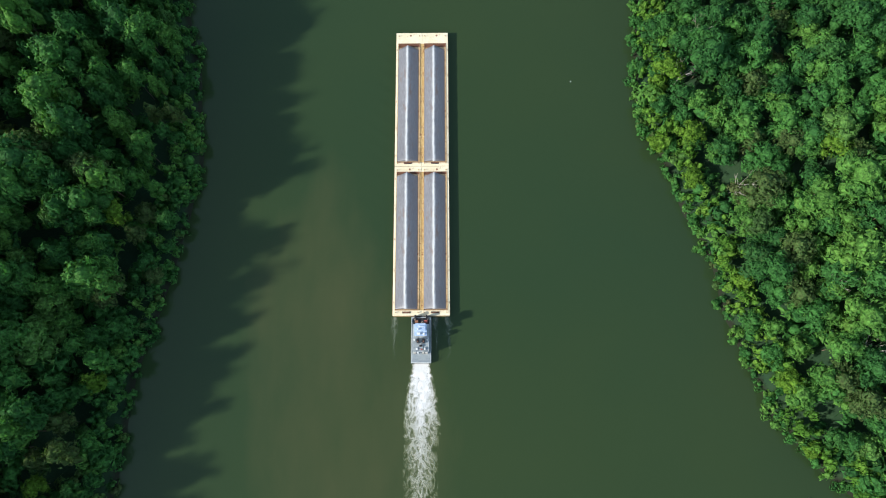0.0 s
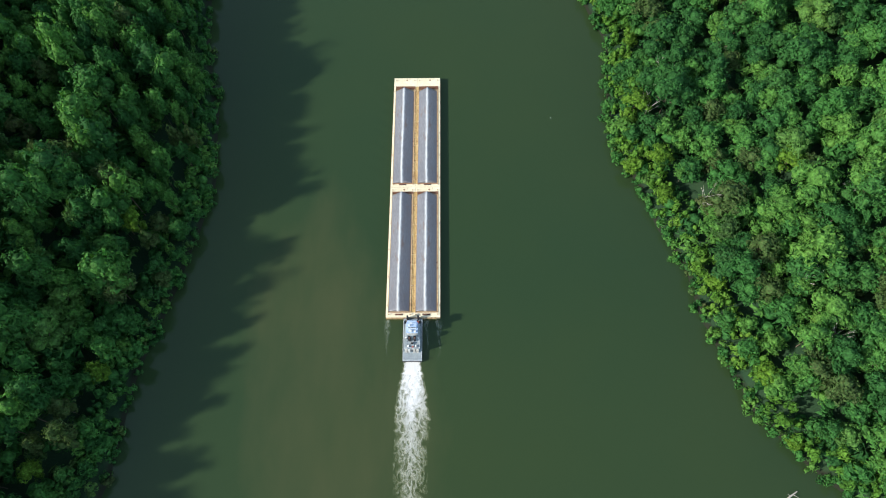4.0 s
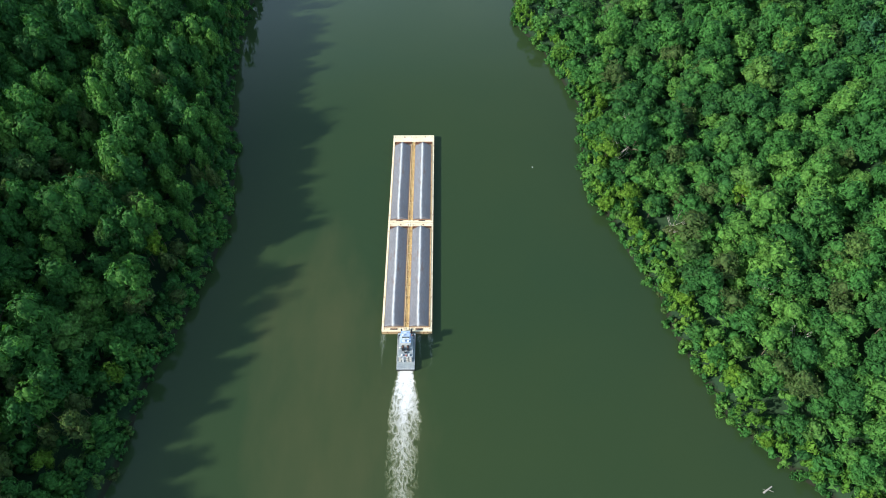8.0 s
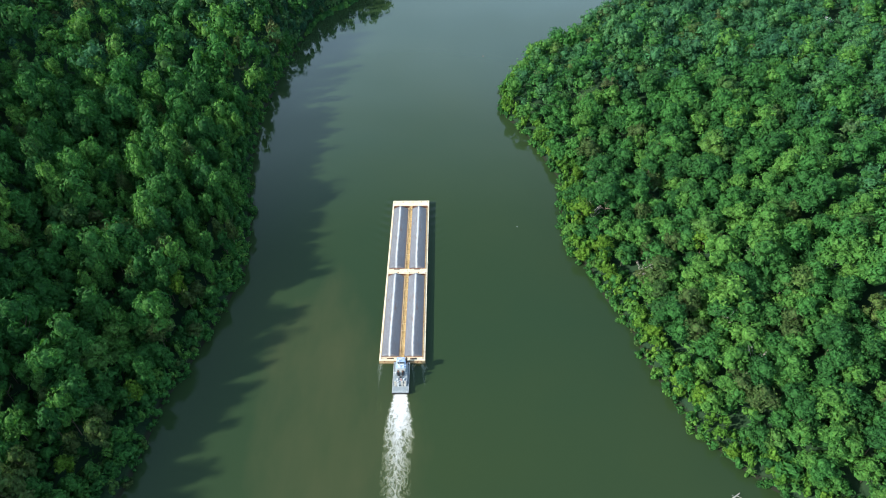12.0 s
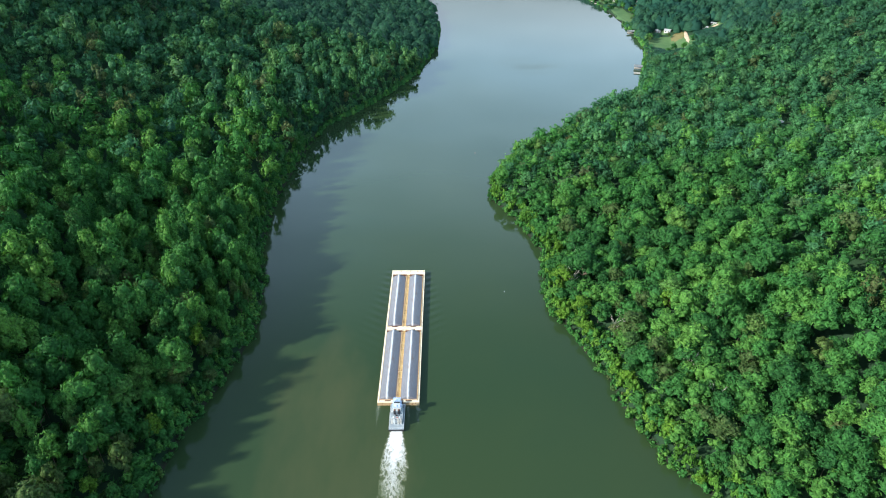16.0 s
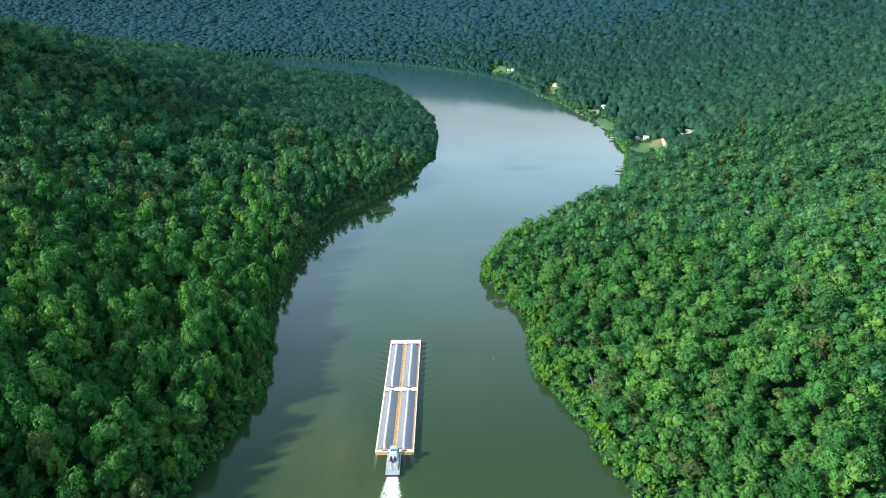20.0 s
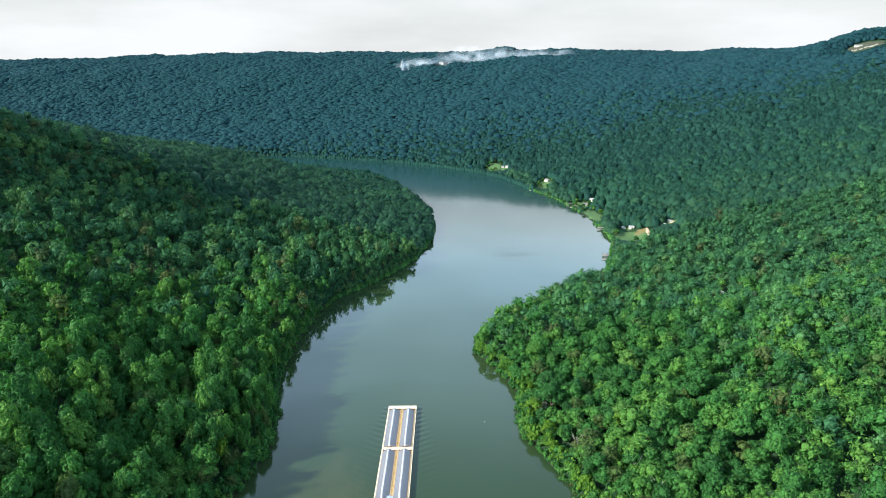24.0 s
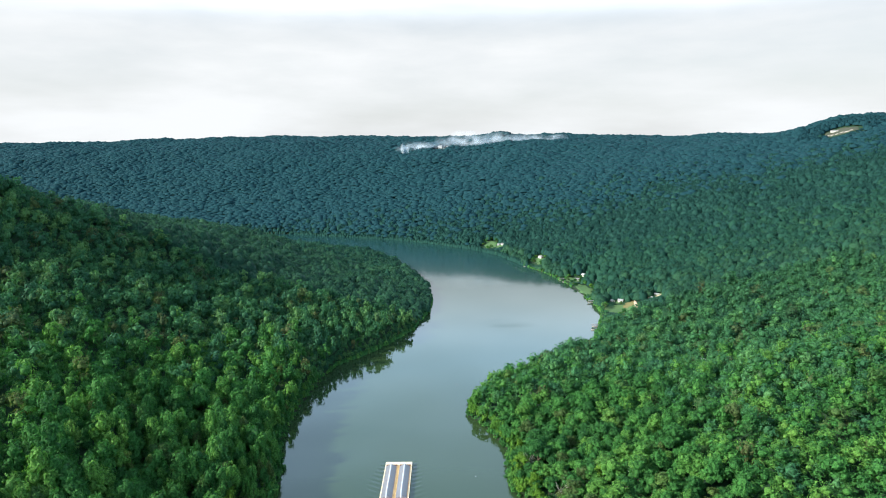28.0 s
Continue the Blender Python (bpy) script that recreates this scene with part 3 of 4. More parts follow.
def spots_in(x0, x1, y0, y1, step, seed, shore=3.0, vary=1.0, wide=0.0):
    """Jittered places for trees on land that can come into view."""
    r = np.random.RandomState(seed)
    gx, gy = np.meshgrid(np.arange(x0, x1, step), np.arange(y0, y1, step))
    gx, gy = gx.ravel(), gy.ravel()
    gx, gy = gx + r.uniform(-0.48, 0.48, gx.shape) * step, gy + r.uniform(-0.48, 0.48, gy.shape) * step
    keep = np.abs(gx - 20) < (gy + 420) * 0.70 + 50 + wide
    gx, gy = gx[keep], gy[keep]
    z, d = land(gx, gy)
    keep = (d > shore) & ~open_ground(gx, gy)
    gx, gy, z, d = gx[keep], gy[keep], z[keep], d[keep]
    big = r.uniform(0, 1, gx.shape) ** 1.3
    edge = np.clip((d - 2) / 22, 0.0, 1)
    tall = (r.uniform(0, 1, gx.shape) < 0.27) * r.uniform(0.5, 1.2, gx.shape)
    rad = step * (0.54 + 0.34 * big + 0.26 * tall) * (0.80 + 0.20 * edge)
    high = (12.5 + 8.0 * (0.4 * big + 0.6 * r.uniform(0, 1, gx.shape)) + vary * 8.5 * tall) * np.where((gx < 0) & (gy < 500), 1.15, 1.0) * (0.66 + 0.34 * edge)
    high = high * (1 + 0.22 * swell(gx, gy, 75, 41))
    # trees on the camera's side are kept low, so the clearings stay in view
    for cx, cy, rx, ry in CLEARINGS:
        ax, ay = gx - cx, gy - cy
        along, aside = -(0.31 * ax + 0.95 * ay), 0.95 * ax - 0.31 * ay
        beyond = along - np.hypot(0.31 * rx, 0.95 * ry)
        front = (along > 0) & (np.abs(aside) < rx * 0.95) & (beyond < 80)
        high = np.where(front, np.minimum(high, 2.5 + 0.16 * np.maximum(beyond, 0)), high)
    return np.stack([gx, gy, z - 0.3, rad, high, d], 1)


# the woods nearest the camera: single trees along both banks, the rest in blocks
near = spots_in(-235, 225, -190, 200, 8.8, 11)
steep = near[:, 0] < 0
near[steep, 3] *= 0.80 + 0.22 * (near[steep, 4] > 25)
near[steep, 4] = 13 + (near[steep, 4] - 13) * 1.6
near = near[(near[:, 0] > 0) | (near[:, 5] < 30) | (near[:, 4] > 17) | (np.random.RandomState(6).uniform(size=len(near)) < 0.5)]
steep = near[:, 0] < 0
shade = steep & (near[:, 5] < 45) & (near[:, 1] > 40)
near[shade, 4] = 0.45 * near[shade, 4] + 20
single = (near[:, 5] < 62) & (near[:, 1] > -150) & (near[:, 1] < 150) & (np.abs(near[:, 0]) < 190)
rank = np.random.RandomState(4).permutation(np.flatnonzero(single))
single_ids = rank[:290]
rest = np.setdiff1d(np.arange(len(near)), single_ids)
forest("near_woods", near[rest], NEAR, LEAF, "dense green deciduous woods above the river bank", 1)
mid = spots_in(-560, 620, -190, 720, 8.6, 12)
mid = mid[~((mid[:, 0] > -235) & (mid[:, 0] < 225) & (mid[:, 1] < 200))]
lf = mid[:, 0] < 40
hill = mid[lf & (mid[:, 1] < 560)]
hill[:, 3] *= 0.94 + 0.26 * (hill[:, 4] > 25)
hill[:, 4] = 16 + (hill[:, 4] - 15) * 1.5
hill[:, 4] += 6 * np.clip((60 - hill[:, 5]) / 30, 0, 1)
home = np.hypot(hill[:, 0] + 100, hill[:, 1] - 20) + np.random.RandomState(18).normal(0, 55, len(hill)) < 300
forest("hillside_lower_woods", hill[home], HILL, LEAF, "dense green woods low on the steep hillside", 22)
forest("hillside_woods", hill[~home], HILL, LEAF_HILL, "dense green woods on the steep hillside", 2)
low = mid[~lf & (mid[:, 1] < 560)]
low[:, 3] *= 1.12


def remoteness(s, seed):
    """How far along the valley a tree stands, to pick its haze tint; ragged edges."""
    return s[:, 1] + 0.25 * s[:, 0] + np.random.RandomState(seed).normal(0, 110, len(s)) + 60 * swell(s[:, 0], s[:, 1], 300, 9)


along = remoteness(low, 8)
forest("lowland_woods", low[along < 270], MIDDLE, LEAF, "dense green woods on the gentle slope", 3)
forest("lowland_middle_woods", low[(along >= 270) & (along < 540)], MIDDLE, LEAF_LOW, "green woods farther along the gentle slope", 33)
forest("lowland_upper_woods", low[along >= 540], MIDDLE, LEAF_UPPER, "haze-tinted green woods farther up the gentle slope", 23)
far = spots_in(-1000, 1300, 190, 1750, 9.4, 13, 1.0, 0.5)
far[:, 3] *= 1.2
far = far[(far[:, 1] >= 560) | (far[:, 0] < -560) | (far[:, 0] > 620)]
tone = remoteness(far, 9)
strip = (far[:, 5] < 26) & (far[:, 0] > 60) & (far[:, 1] < 1230)
forest("hamlet_woods", far[strip], FAR, LEAF_TURN, "haze-tinted green trees along the settled bank", 26)
tone, far = tone[~strip], far[~strip]
far[tone >= 1560, 3] *= 1.35
point = far[:, 0] < -0.15 * (far[:, 1] - 900) + 30
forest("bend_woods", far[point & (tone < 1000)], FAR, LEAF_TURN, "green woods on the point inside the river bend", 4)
forest("bend_far_woods", far[point & (tone >= 1000) & (tone < 1250)], FAR, LEAF_SLOPE, "haze-tinted woods at the tip of the river bend", 24)
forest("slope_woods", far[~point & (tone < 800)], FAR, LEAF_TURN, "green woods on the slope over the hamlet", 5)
forest("upper_slope_woods", far[~point & (tone >= 800) & (tone < 1080)], FAR, LEAF_SLOPE, "haze-tinted woods high on the slope", 25)
forest("mountain_foot_woods", far[(tone >= np.where(point, 1250, 1080)) & (tone < 1560)], FAR, LEAF_MID, "haze-tinted woods on the foot of the mountain", 15)
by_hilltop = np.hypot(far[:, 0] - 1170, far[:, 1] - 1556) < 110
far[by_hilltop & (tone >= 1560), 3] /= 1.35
forest("hilltop_woods", far[(tone >= 1560) & by_hilltop], FAR, LEAF_FAR, "haze-tinted woods round a hilltop clearing", 26)
forest("mountain_woods", far[(tone >= 1560) & ~by_hilltop], FARTHEST, LEAF_FAR, "haze-tinted woods on the mountain side", 6)
under = spots_in(-205, 205, -190, 190, 8.4, 17, 1.5)
under[:, 3] *= 1.05
under[:, 4] *= 0.5
forest("understory", under, LOW, LEAF, "low green undergrowth beneath the bank trees", 16)
ridge = spots_in(-2450, 2350, 1600, 3260, 10.6, 14, 3.0, 0.4)
ridge = ridge[(ridge[:, 1] > 1750) | (ridge[:, 0] < -1000) | (ridge[:, 0] > 1300)]
ridge[:, 3] *= 1.7
ridge[:, 4] *= 0.9
forest("ridge_woods", ridge, FARTHEST, LEAF_FAR, "distant haze-tinted woods up to the skyline ridge", 7)
forest("downstream_woods", spots_in(-420, 440, -620, -190, 9.0, 19, 3.0, 0.6, 600.0), FARTHEST, LEAF, "green woods on both banks downstream", 20)


def shrubs(line, n, seed, y0, y1, size=1.0):
    """Low growth that leans over the water's edge."""
    r = np.random.RandomState(seed)
    out = []
    seg = [(a, b) for a, b in zip(line, line[1:]) if max(a[1], b[1]) > y0 and min(a[1], b[1]) < y1]
    for _ in range(n):
        (ax, ay), (bx, by) = seg[r.randint(len(seg))]
        t = r.uniform()
        x, y = ax + (bx - ax) * t, ay + (by - ay) * t
        out.append((x + r.normal() * 1.2, y + r.normal() * 1.2, -0.9, size * r.uniform(1.6, 3.4), size * r.uniform(2.5, 7.0), 1))
    a = np.array(out)
    return a[~open_ground(a[:, 0], a[:, 1])]


forest("shore_shrubs", np.concatenate([shrubs(LEFT_SHORE, 260, 31, -200, 420), shrubs(RIGHT_SHORE, 320, 32, -200, 300)]), LOW, LEAF,
       "low green shrubs hanging over the waterline", 8)
forest("far_shore_shrubs", np.concatenate([shrubs(LEFT_SHORE, 400, 33, 400, 1100), shrubs(RIGHT_SHORE, 420, 34, 300, 1100)]), FAR, LEAF,
       "low bright shrubs along the far waterline", 9)


banks = spots_in(-135, 230, -190, 330, 4.2, 18, 0.6)
banks = banks[banks[:, 5] < 9]
banks[:, 3] = 2.2 + 0.35 * banks[:, 3]
banks[:, 4] = 4.0 + 0.35 * banks[:, 4]
forest("bank_saplings", banks[banks[:, 0] < 0], LOW, LEAF, "young green trees crowding the shaded river's edge", 19)
forest("sunny_bank_saplings", banks[banks[:, 0] >= 0], LOW, LEAF_FRINGE, "young yellow-green trees crowding the sunny river's edge", 39)


rim = spots_in(-135, 320, 330, 780, 5.5, 28, 0.6)
rim = rim[rim[:, 5] < 11]
rim[:, 3] = 2.4 + 0.35 * rim[:, 3]
rim[:, 4] = 4.0 + 0.35 * rim[:, 4]
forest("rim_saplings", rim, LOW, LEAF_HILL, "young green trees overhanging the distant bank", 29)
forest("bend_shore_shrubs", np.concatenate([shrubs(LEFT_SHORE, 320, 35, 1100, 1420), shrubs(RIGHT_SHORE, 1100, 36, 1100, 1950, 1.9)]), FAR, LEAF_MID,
       "low dark haze-tinted shrubs along the bend's waterline", 10)


def tree_kind(seed, leaf, label, bare=False, lobes=8, puffs=85, size=0.18):
    """One tree of unit size: a tapered trunk with limbs, and a crown of leaf clumps."""
    r = random.Random(seed)
    root = empty("tree", label, "tree", "trees along the river banks")
    bm = B()
    tube(bm, (0, 0, -0.02), (0.01, 0, 0.30), 0.030, 0.020, 7)
    tube(bm, (0.01, 0, 0.30), (0.0, 0.02, 0.72), 0.020, 0.008, 6)
    for k in range(9 if bare else 6):
        a, z = 6.28 * k / 6 + r.uniform(-0.4, 0.4), r.uniform(0.25, 0.55)
        q = r.uniform(0.3, 0.6)
        e = (q * math.cos(a), q * math.sin(a), z + r.uniform(0.12, 0.3))
        tube(bm, (0, 0, z), e, 0.012, 0.004, 5)
        if bare:
            for _ in range(3):
                a2 = a + r.uniform(-0.9, 0.9)
                tube(bm, e, (e[0] + 0.25 * math.cos(a2), e[1] + 0.25 * math.sin(a2), e[2] + r.uniform(0.02, 0.2)), 0.006, 0.002, 4)
    part("trunk", bm, DEADWOOD if bare else BARK, root)
    if not bare:
        v, f = crown(seed, lobes, puffs, size, 150, 0.09)
        c = new("crown", mesh_from("crown", v, f, leaf))
        c.data.polygons.foreach_set("use_smooth", np.ones(len(f), bool))
        toned(c.data, np.full(len(v), (seed * 0.37) % 1.0))
        c.parent = root
    return root


KINDS = [tree_kind(100 + k, LEAF, "green broad-crowned deciduous tree on the wooded bank") for k in range(6)]
BRIGHT = tree_kind(120, LEAF_BRIGHT, "bright yellow-green leafy tree at the wooded bank", puffs=70)
PALE = tree_kind(121, LEAF_PALE, "large pale silver-green tree above the bank", lobes=11, puffs=130, size=0.15)
SNAG = tree_kind(122, LEAF, "bare bleached dead tree among green crowns", bare=True)


def plant(kind, x, y, radius, height, turn):
    z = float(land(np.array([x]), np.array([y]))[0][0])
    return copy_thing(kind, pose(x, y, z - 0.25, 0, 0, turn) @ Matrix.Diagonal((radius, radius, height, 1)))


pick = random.Random(5)
for i in single_ids:
    x, y, _, rad, high, d = near[i]
    kind = pick.choice(KINDS)
    if d < 9 and x > 0 and pick.random() < 0.35:
        kind = BRIGHT
    elif pick.random() < 0.03:
        kind = BRIGHT if pick.random() < 0.5 else PALE
    plant(kind, x, y, rad, high, pick.uniform(0, 360))
plant(BRIGHT, -110, 35, 5.0, 23, 30)
plant(PALE, -131, -11, 9.5, 25, 80)
plant(PALE, -128, 2, 6.5, 22, 200)
plant(KINDS[1], -112, 8, 7.5, 22, 40)
plant(KINDS[2], -118, 22, 7.0, 23, 90)
plant(BRIGHT, 93, 67, 5.0, 10, 10)
plant(BRIGHT, 137, -49, 3.6, 6, 10)
for x, y in ((104, 103), (109, 110), (101, 92), (118, 46), (152, -14), (168, 40), (146, 8)):
    plant(SNAG, x, y, 6.5, 19, pick.uniform(0, 360))
# garden trees scattered over the settled bank
for cx, cy, rx, ry, n in ((312, 628, 30, 42, 9), (290, 792, 17, 60, 22), (285, 886, 17, 32, 14), (248, 1070, 17, 40, 16), (156, 1314, 20, 48, 16)):
    for _ in range(n):
        g, q = pick.uniform(0, 6.28), pick.uniform(0.7, 1.08)
        x, y = cx + rx * q * math.cos(g), cy + ry * q * math.sin(g)
        if math.hypot((x - 334) / 14, (y - 650) / 26) < 1 or land(np.array([x]), np.array([y]))[1][0] < 4:
            continue
        plant(pick.choice(KINDS + [BRIGHT]), x, y, pick.uniform(2.8, 5.2), pick.uniform(6, 12), pick.uniform(0, 360))
for k in (*KINDS, BRIGHT, PALE, SNAG):
    for o in (*k.children_recursive, k):
        bpy.data.objects.remove(o)

# ---------------------------------------------------------------- the tow of barges
BW, BL, DECK = 10.62, 59.35, 2.1


def hopper_barge(label, bow, stern, inner):
    """One hopper barge, its stern middle at the origin, bow towards +y, with its arched cover sheets on; bow and stern: how long its end decks are; inner: the side on which another barge lies."""
    root = empty("hopper_barge", label, "barge", "barges of the tow")
    w = BW / 2
    prof = [(0.0, -1.4), (1.2, -2.4), (BL - 7, -2.4), (BL - 2.2, -0.5), (BL - 0.3, 1.0), (BL, DECK - 0.1)]
    bm = B()
    ring = [(y, z) for y, z in prof] + [(0.0, DECK - 0.1)]
    a = [bm.verts.new((-w, y, z)) for y, z in ring]
    b = [bm.verts.new((w, y, z)) for y, z in ring]
    for i in range(len(ring)):
        j = (i + 1) % len(ring)
        bm.faces.new((a[i], b[i], b[j], a[j]))
    bm.faces.new(a[::-1])
    bm.faces.new(b)
    part("hull", bm, TAN_SIDE, root, "rust-streaked tan steel hull")
    hx, y0, y1 = w - 0.78, stern, BL - bow
    part("bow_deck", box(B(), -w, w, y1, BL, DECK - 0.1, DECK, 0.03), TAN, root, "scuffed tan foredeck")
    part("stern_deck", box(B(), -w, w, 0.0, y0, DECK - 0.1, DECK, 0.03), TAN, root)
    for s in (-1, 1):
        part("gunwale", box(B(), min(s * hx, s * w), max(s * hx, s * w), y0 + 0.003, y1 - 0.003, DECK - 0.1, DECK, 0.02), OCHRE if s == inner else TAN, root, "worn ochre gunwale" if s == inner else "")
        part("side_coaming", box(B(), min(s * hx, s * (hx - 0.14)), max(s * hx, s * (hx - 0.14)), y0 + 0.15, y1 - 0.15, DECK - 0.9, DECK + 0.22, 0.03), TAN_SIDE, root)
        part("rub_rail", box(B(), min(s * w, s * (w + 0.10)), max(s * w, s * (w + 0.10)), 0.6, BL - 3, DECK - 0.55, DECK - 0.3, 0.03), RUST, root)
        for k in range(12):
            y = y0 + (k + 0.5) * (y1 - y0) / 12
            part("coaming_bracket", box(B(), min(s * hx, s * (hx + 0.3)), max(s * hx, s * (hx + 0.3)), y - 0.05, y + 0.05, DECK, DECK + 0.2), TAN, root)
    for y, n in ((y0, 0), (y1, 1)):
        e = 0.14 if n == 0 else -0.14
        part("end_coaming", box(B(), -hx, hx, min(y, y + e), max(y, y + e), DECK - 0.9, DECK + 0.25, 0.03), RUST, root)
    # the arched cover with a softly rounded ridge, hipped a little at its ends
    cx, ca, cb = hx - 0.46, y0 + 0.5, y1 - (2.9 if bow > 3 else 1.9)
    steps = [ca, ca + 0.25, ca + 1.2] + [ca + 1.2 + (cb - ca - 2.9) * k / 26 for k in range(1, 27)] + [cb - 0.5, cb]

    def arch(u, y):
        end = min(1.0, 0.82 + 0.18 * min((y - ca) / 1.0, 1.0), 0.86 + 0.14 * min((cb - y) / 1.2, 1.0))
        return DECK + 0.1 + (1.85 * (1 - abs(u + 0.03) ** 1.35) + 0.10 * math.exp(-((u + 0.12) / 0.14) ** 2)) * end

    rows = [[(cx * (-1 + k / 12) - 0.28, y + 1.1 * (1 - abs(-1 + k / 12)) * (1 if y >= cb - 0.01 else 0), arch(-1 + k / 12, y)) for k in range(25)] for y in steps]
    bm, vs = loft(rows)
    for row in (vs[0], vs[-1]):
        foot = [bm.verts.new((v.co.x, v.co.y, DECK - 0.7)) for v in row]
        for i in range(len(row) - 1):
            bm.faces.new((row[i], row[i + 1], foot[i + 1], foot[i]))
    bmesh.ops.recalc_face_normals(bm, faces=bm.faces)
    for f in bm.faces:
        f.smooth = True
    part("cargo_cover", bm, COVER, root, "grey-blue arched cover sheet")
    part("hold_floor", box(B(), -hx + 0.15, hx - 0.15, y0 + 0.15, y1 - 0.15, DECK - 1.0, DECK - 0.8), RUST, root)
    for sx in (-1, 1):
        for y in (1.1, BL - 1.6):
            bm = B()
            tube(bm, (sx * (w - 1.1), y, DECK), (sx * (w - 1.1), y, DECK + 0.55), 0.17)
            tube(bm, (sx * (w - 1.1), y, DECK + 0.5), (sx * (w - 1.1), y, DECK + 0.6), 0.24)
            part("bitt", bm, TAN_SIDE, root)
    # a sloping rusty apron closes the hold ahead of the cover
    ay = y1 - 0.16
    bm, vs = loft([[(-hx + 0.15, cb + 0.05, DECK - 0.35), (-hx + 0.15, ay, DECK + 0.20)], [(0.0, cb + 1.2, DECK - 0.1), (0.0, ay, DECK + 0.35)], [(hx - 0.15, cb + 0.05, DECK - 0.35), (hx - 0.15, ay, DECK + 0.20)]])
    bmesh.ops.solidify(bm, geom=bm.faces[:], thickness=0.06)
    part("end_apron", bm, RUST, root, "rusty sloping plate at the cover's end")
    for sx in (-1, 1):
        for k in range(5):
            y = y0 + 3 + (y1 - y0 - 6) * k / 4
            part("cleat", box(B(), sx * (w - 0.3) - 0.09, sx * (w - 0.3) + 0.09, y - 0.35, y + 0.35, DECK, DECK + 0.18, 0.03), TAN_SIDE, root)
    bm = B()
    tube(bm, (0.6, BL - 1.3, DECK), (0.6, BL - 1.3, DECK + 0.12), 0.38, None, 12)
    part("hatch", bm, RUST, root)
    bm = B()
    tube(bm, (-1.5, 1.1, DECK + 0.25), (1.2, 1.3, DECK + 0.25), 0.14)
    part("winch_drum", bm, RUST, root)
    part("winch_bed", box(B(), -1.7, 1.4, 0.85, 1.5, DECK, DECK + 0.12), BLACK, root)
    return root


for cy, bow, stern, lab in ((0, 2.3, 2.0, "loaded tan hopper barge next to the towboat with grey-blue arched covers"),
                            (59.5, 5.0, 1.5, "leading tan hopper barge with grey-blue arched covers and scuffed foredeck")):
    for side in (-1, 1):
        hopper_barge(lab, bow, stern, -side).matrix_world = pose(side * (BW / 2 + 0.04), cy, 0)

# ---------------------------------------------------------------- the towboat
boat = empty("towboat", "white and grey towboat with a pale blue roof pushing barges", "towboat", at=pose(0, 0, 0))
TW, TY0, TY1, TD = 4.1, -19.6, -0.35, 1.5
bm = B()
ring = [(TY0, TD - 0.1), (TY0, 0.2), (TY0 + 3.5, -1.6), (TY1 - 2.5, -1.6), (TY1, -0.2), (TY1, TD - 0.1)]
a = [bm.verts.new((-TW, y, z)) for y, z in ring]
b = [bm.verts.new((TW, y, z)) for y, z in ring]
for i in range(len(ring)):
    j = (i + 1) % len(ring)
    bm.faces.new((a[i], b[i], b[j], a[j]))
bm.faces.new(a[::-1])
bm.faces.new(b)
part("hull", bm, BLACK, boat)
part("main_deck", box(B(), -TW, TW, TY0, TY1, TD - 0.1, TD, 0.03), DECKGREY, boat, "worn grey main deck")
part("deckhouse", box(B(), -2.9, 2.9, -15.0, -4.2, TD, TD + 2.6, 0.08), WHITE, boat)
part("deckhouse_roof", box(B(), -3.3, 3.3, -15.4, -3.9, TD + 2.6, TD + 2.72, 0.03), DECKGREY, boat)
part("upper_cabin", box(B(), -2.2, 2.2, -9.0, -4.6, TD + 2.72, TD + 5.1, 0.08), WHITE, boat)
part("upper_roof", box(B(), -2.5, 2.5, -9.2, -4.3, TD + 5.1, TD + 5.22, 0.03), BLUE, boat, "pale blue cabin roof")
pilot = part("pilothouse", box(B(), -1.75, 1.75, -7.2, -4.9, TD + 5.22, TD + 7.5, 0.1), WHITE, boat)
part("pilothouse_roof", box(B(), -2.05, 2.05, -7.5, -4.5, TD + 7.5, TD + 7.66, 0.05), BLUE, boat, "pale blue pilothouse roof")
for s in (-1, 1):
    for k in range(3):
        part("window", box(B(), min(s * 1.74, s * 1.78), max(s * 1.74, s * 1.78), -7.0 + 0.72 * k, -6.4 + 0.72 * k, TD + 6.2, TD + 7.2), GLASS, pilot)
    for k in range(5):
        part("porthole", box(B(), min(s * 2.89, s * 2.93), max(s * 2.89, s * 2.93), -14 + 2.1 * k, -13.2 + 2.1 * k, TD + 1.3, TD + 2.0), GLASS, boat)
for k in range(3):
    part("window", box(B(), -1.6 + 1.1 * k, -0.6 + 1.1 * k, -4.92, -4.87, TD + 6.2, TD + 7.2), GLASS, pilot)
    part("window", box(B(), -1.6 + 1.1 * k, -0.6 + 1.1 * k, -7.23, -7.18, TD + 6.2, TD + 7.2), GLASS, pilot)
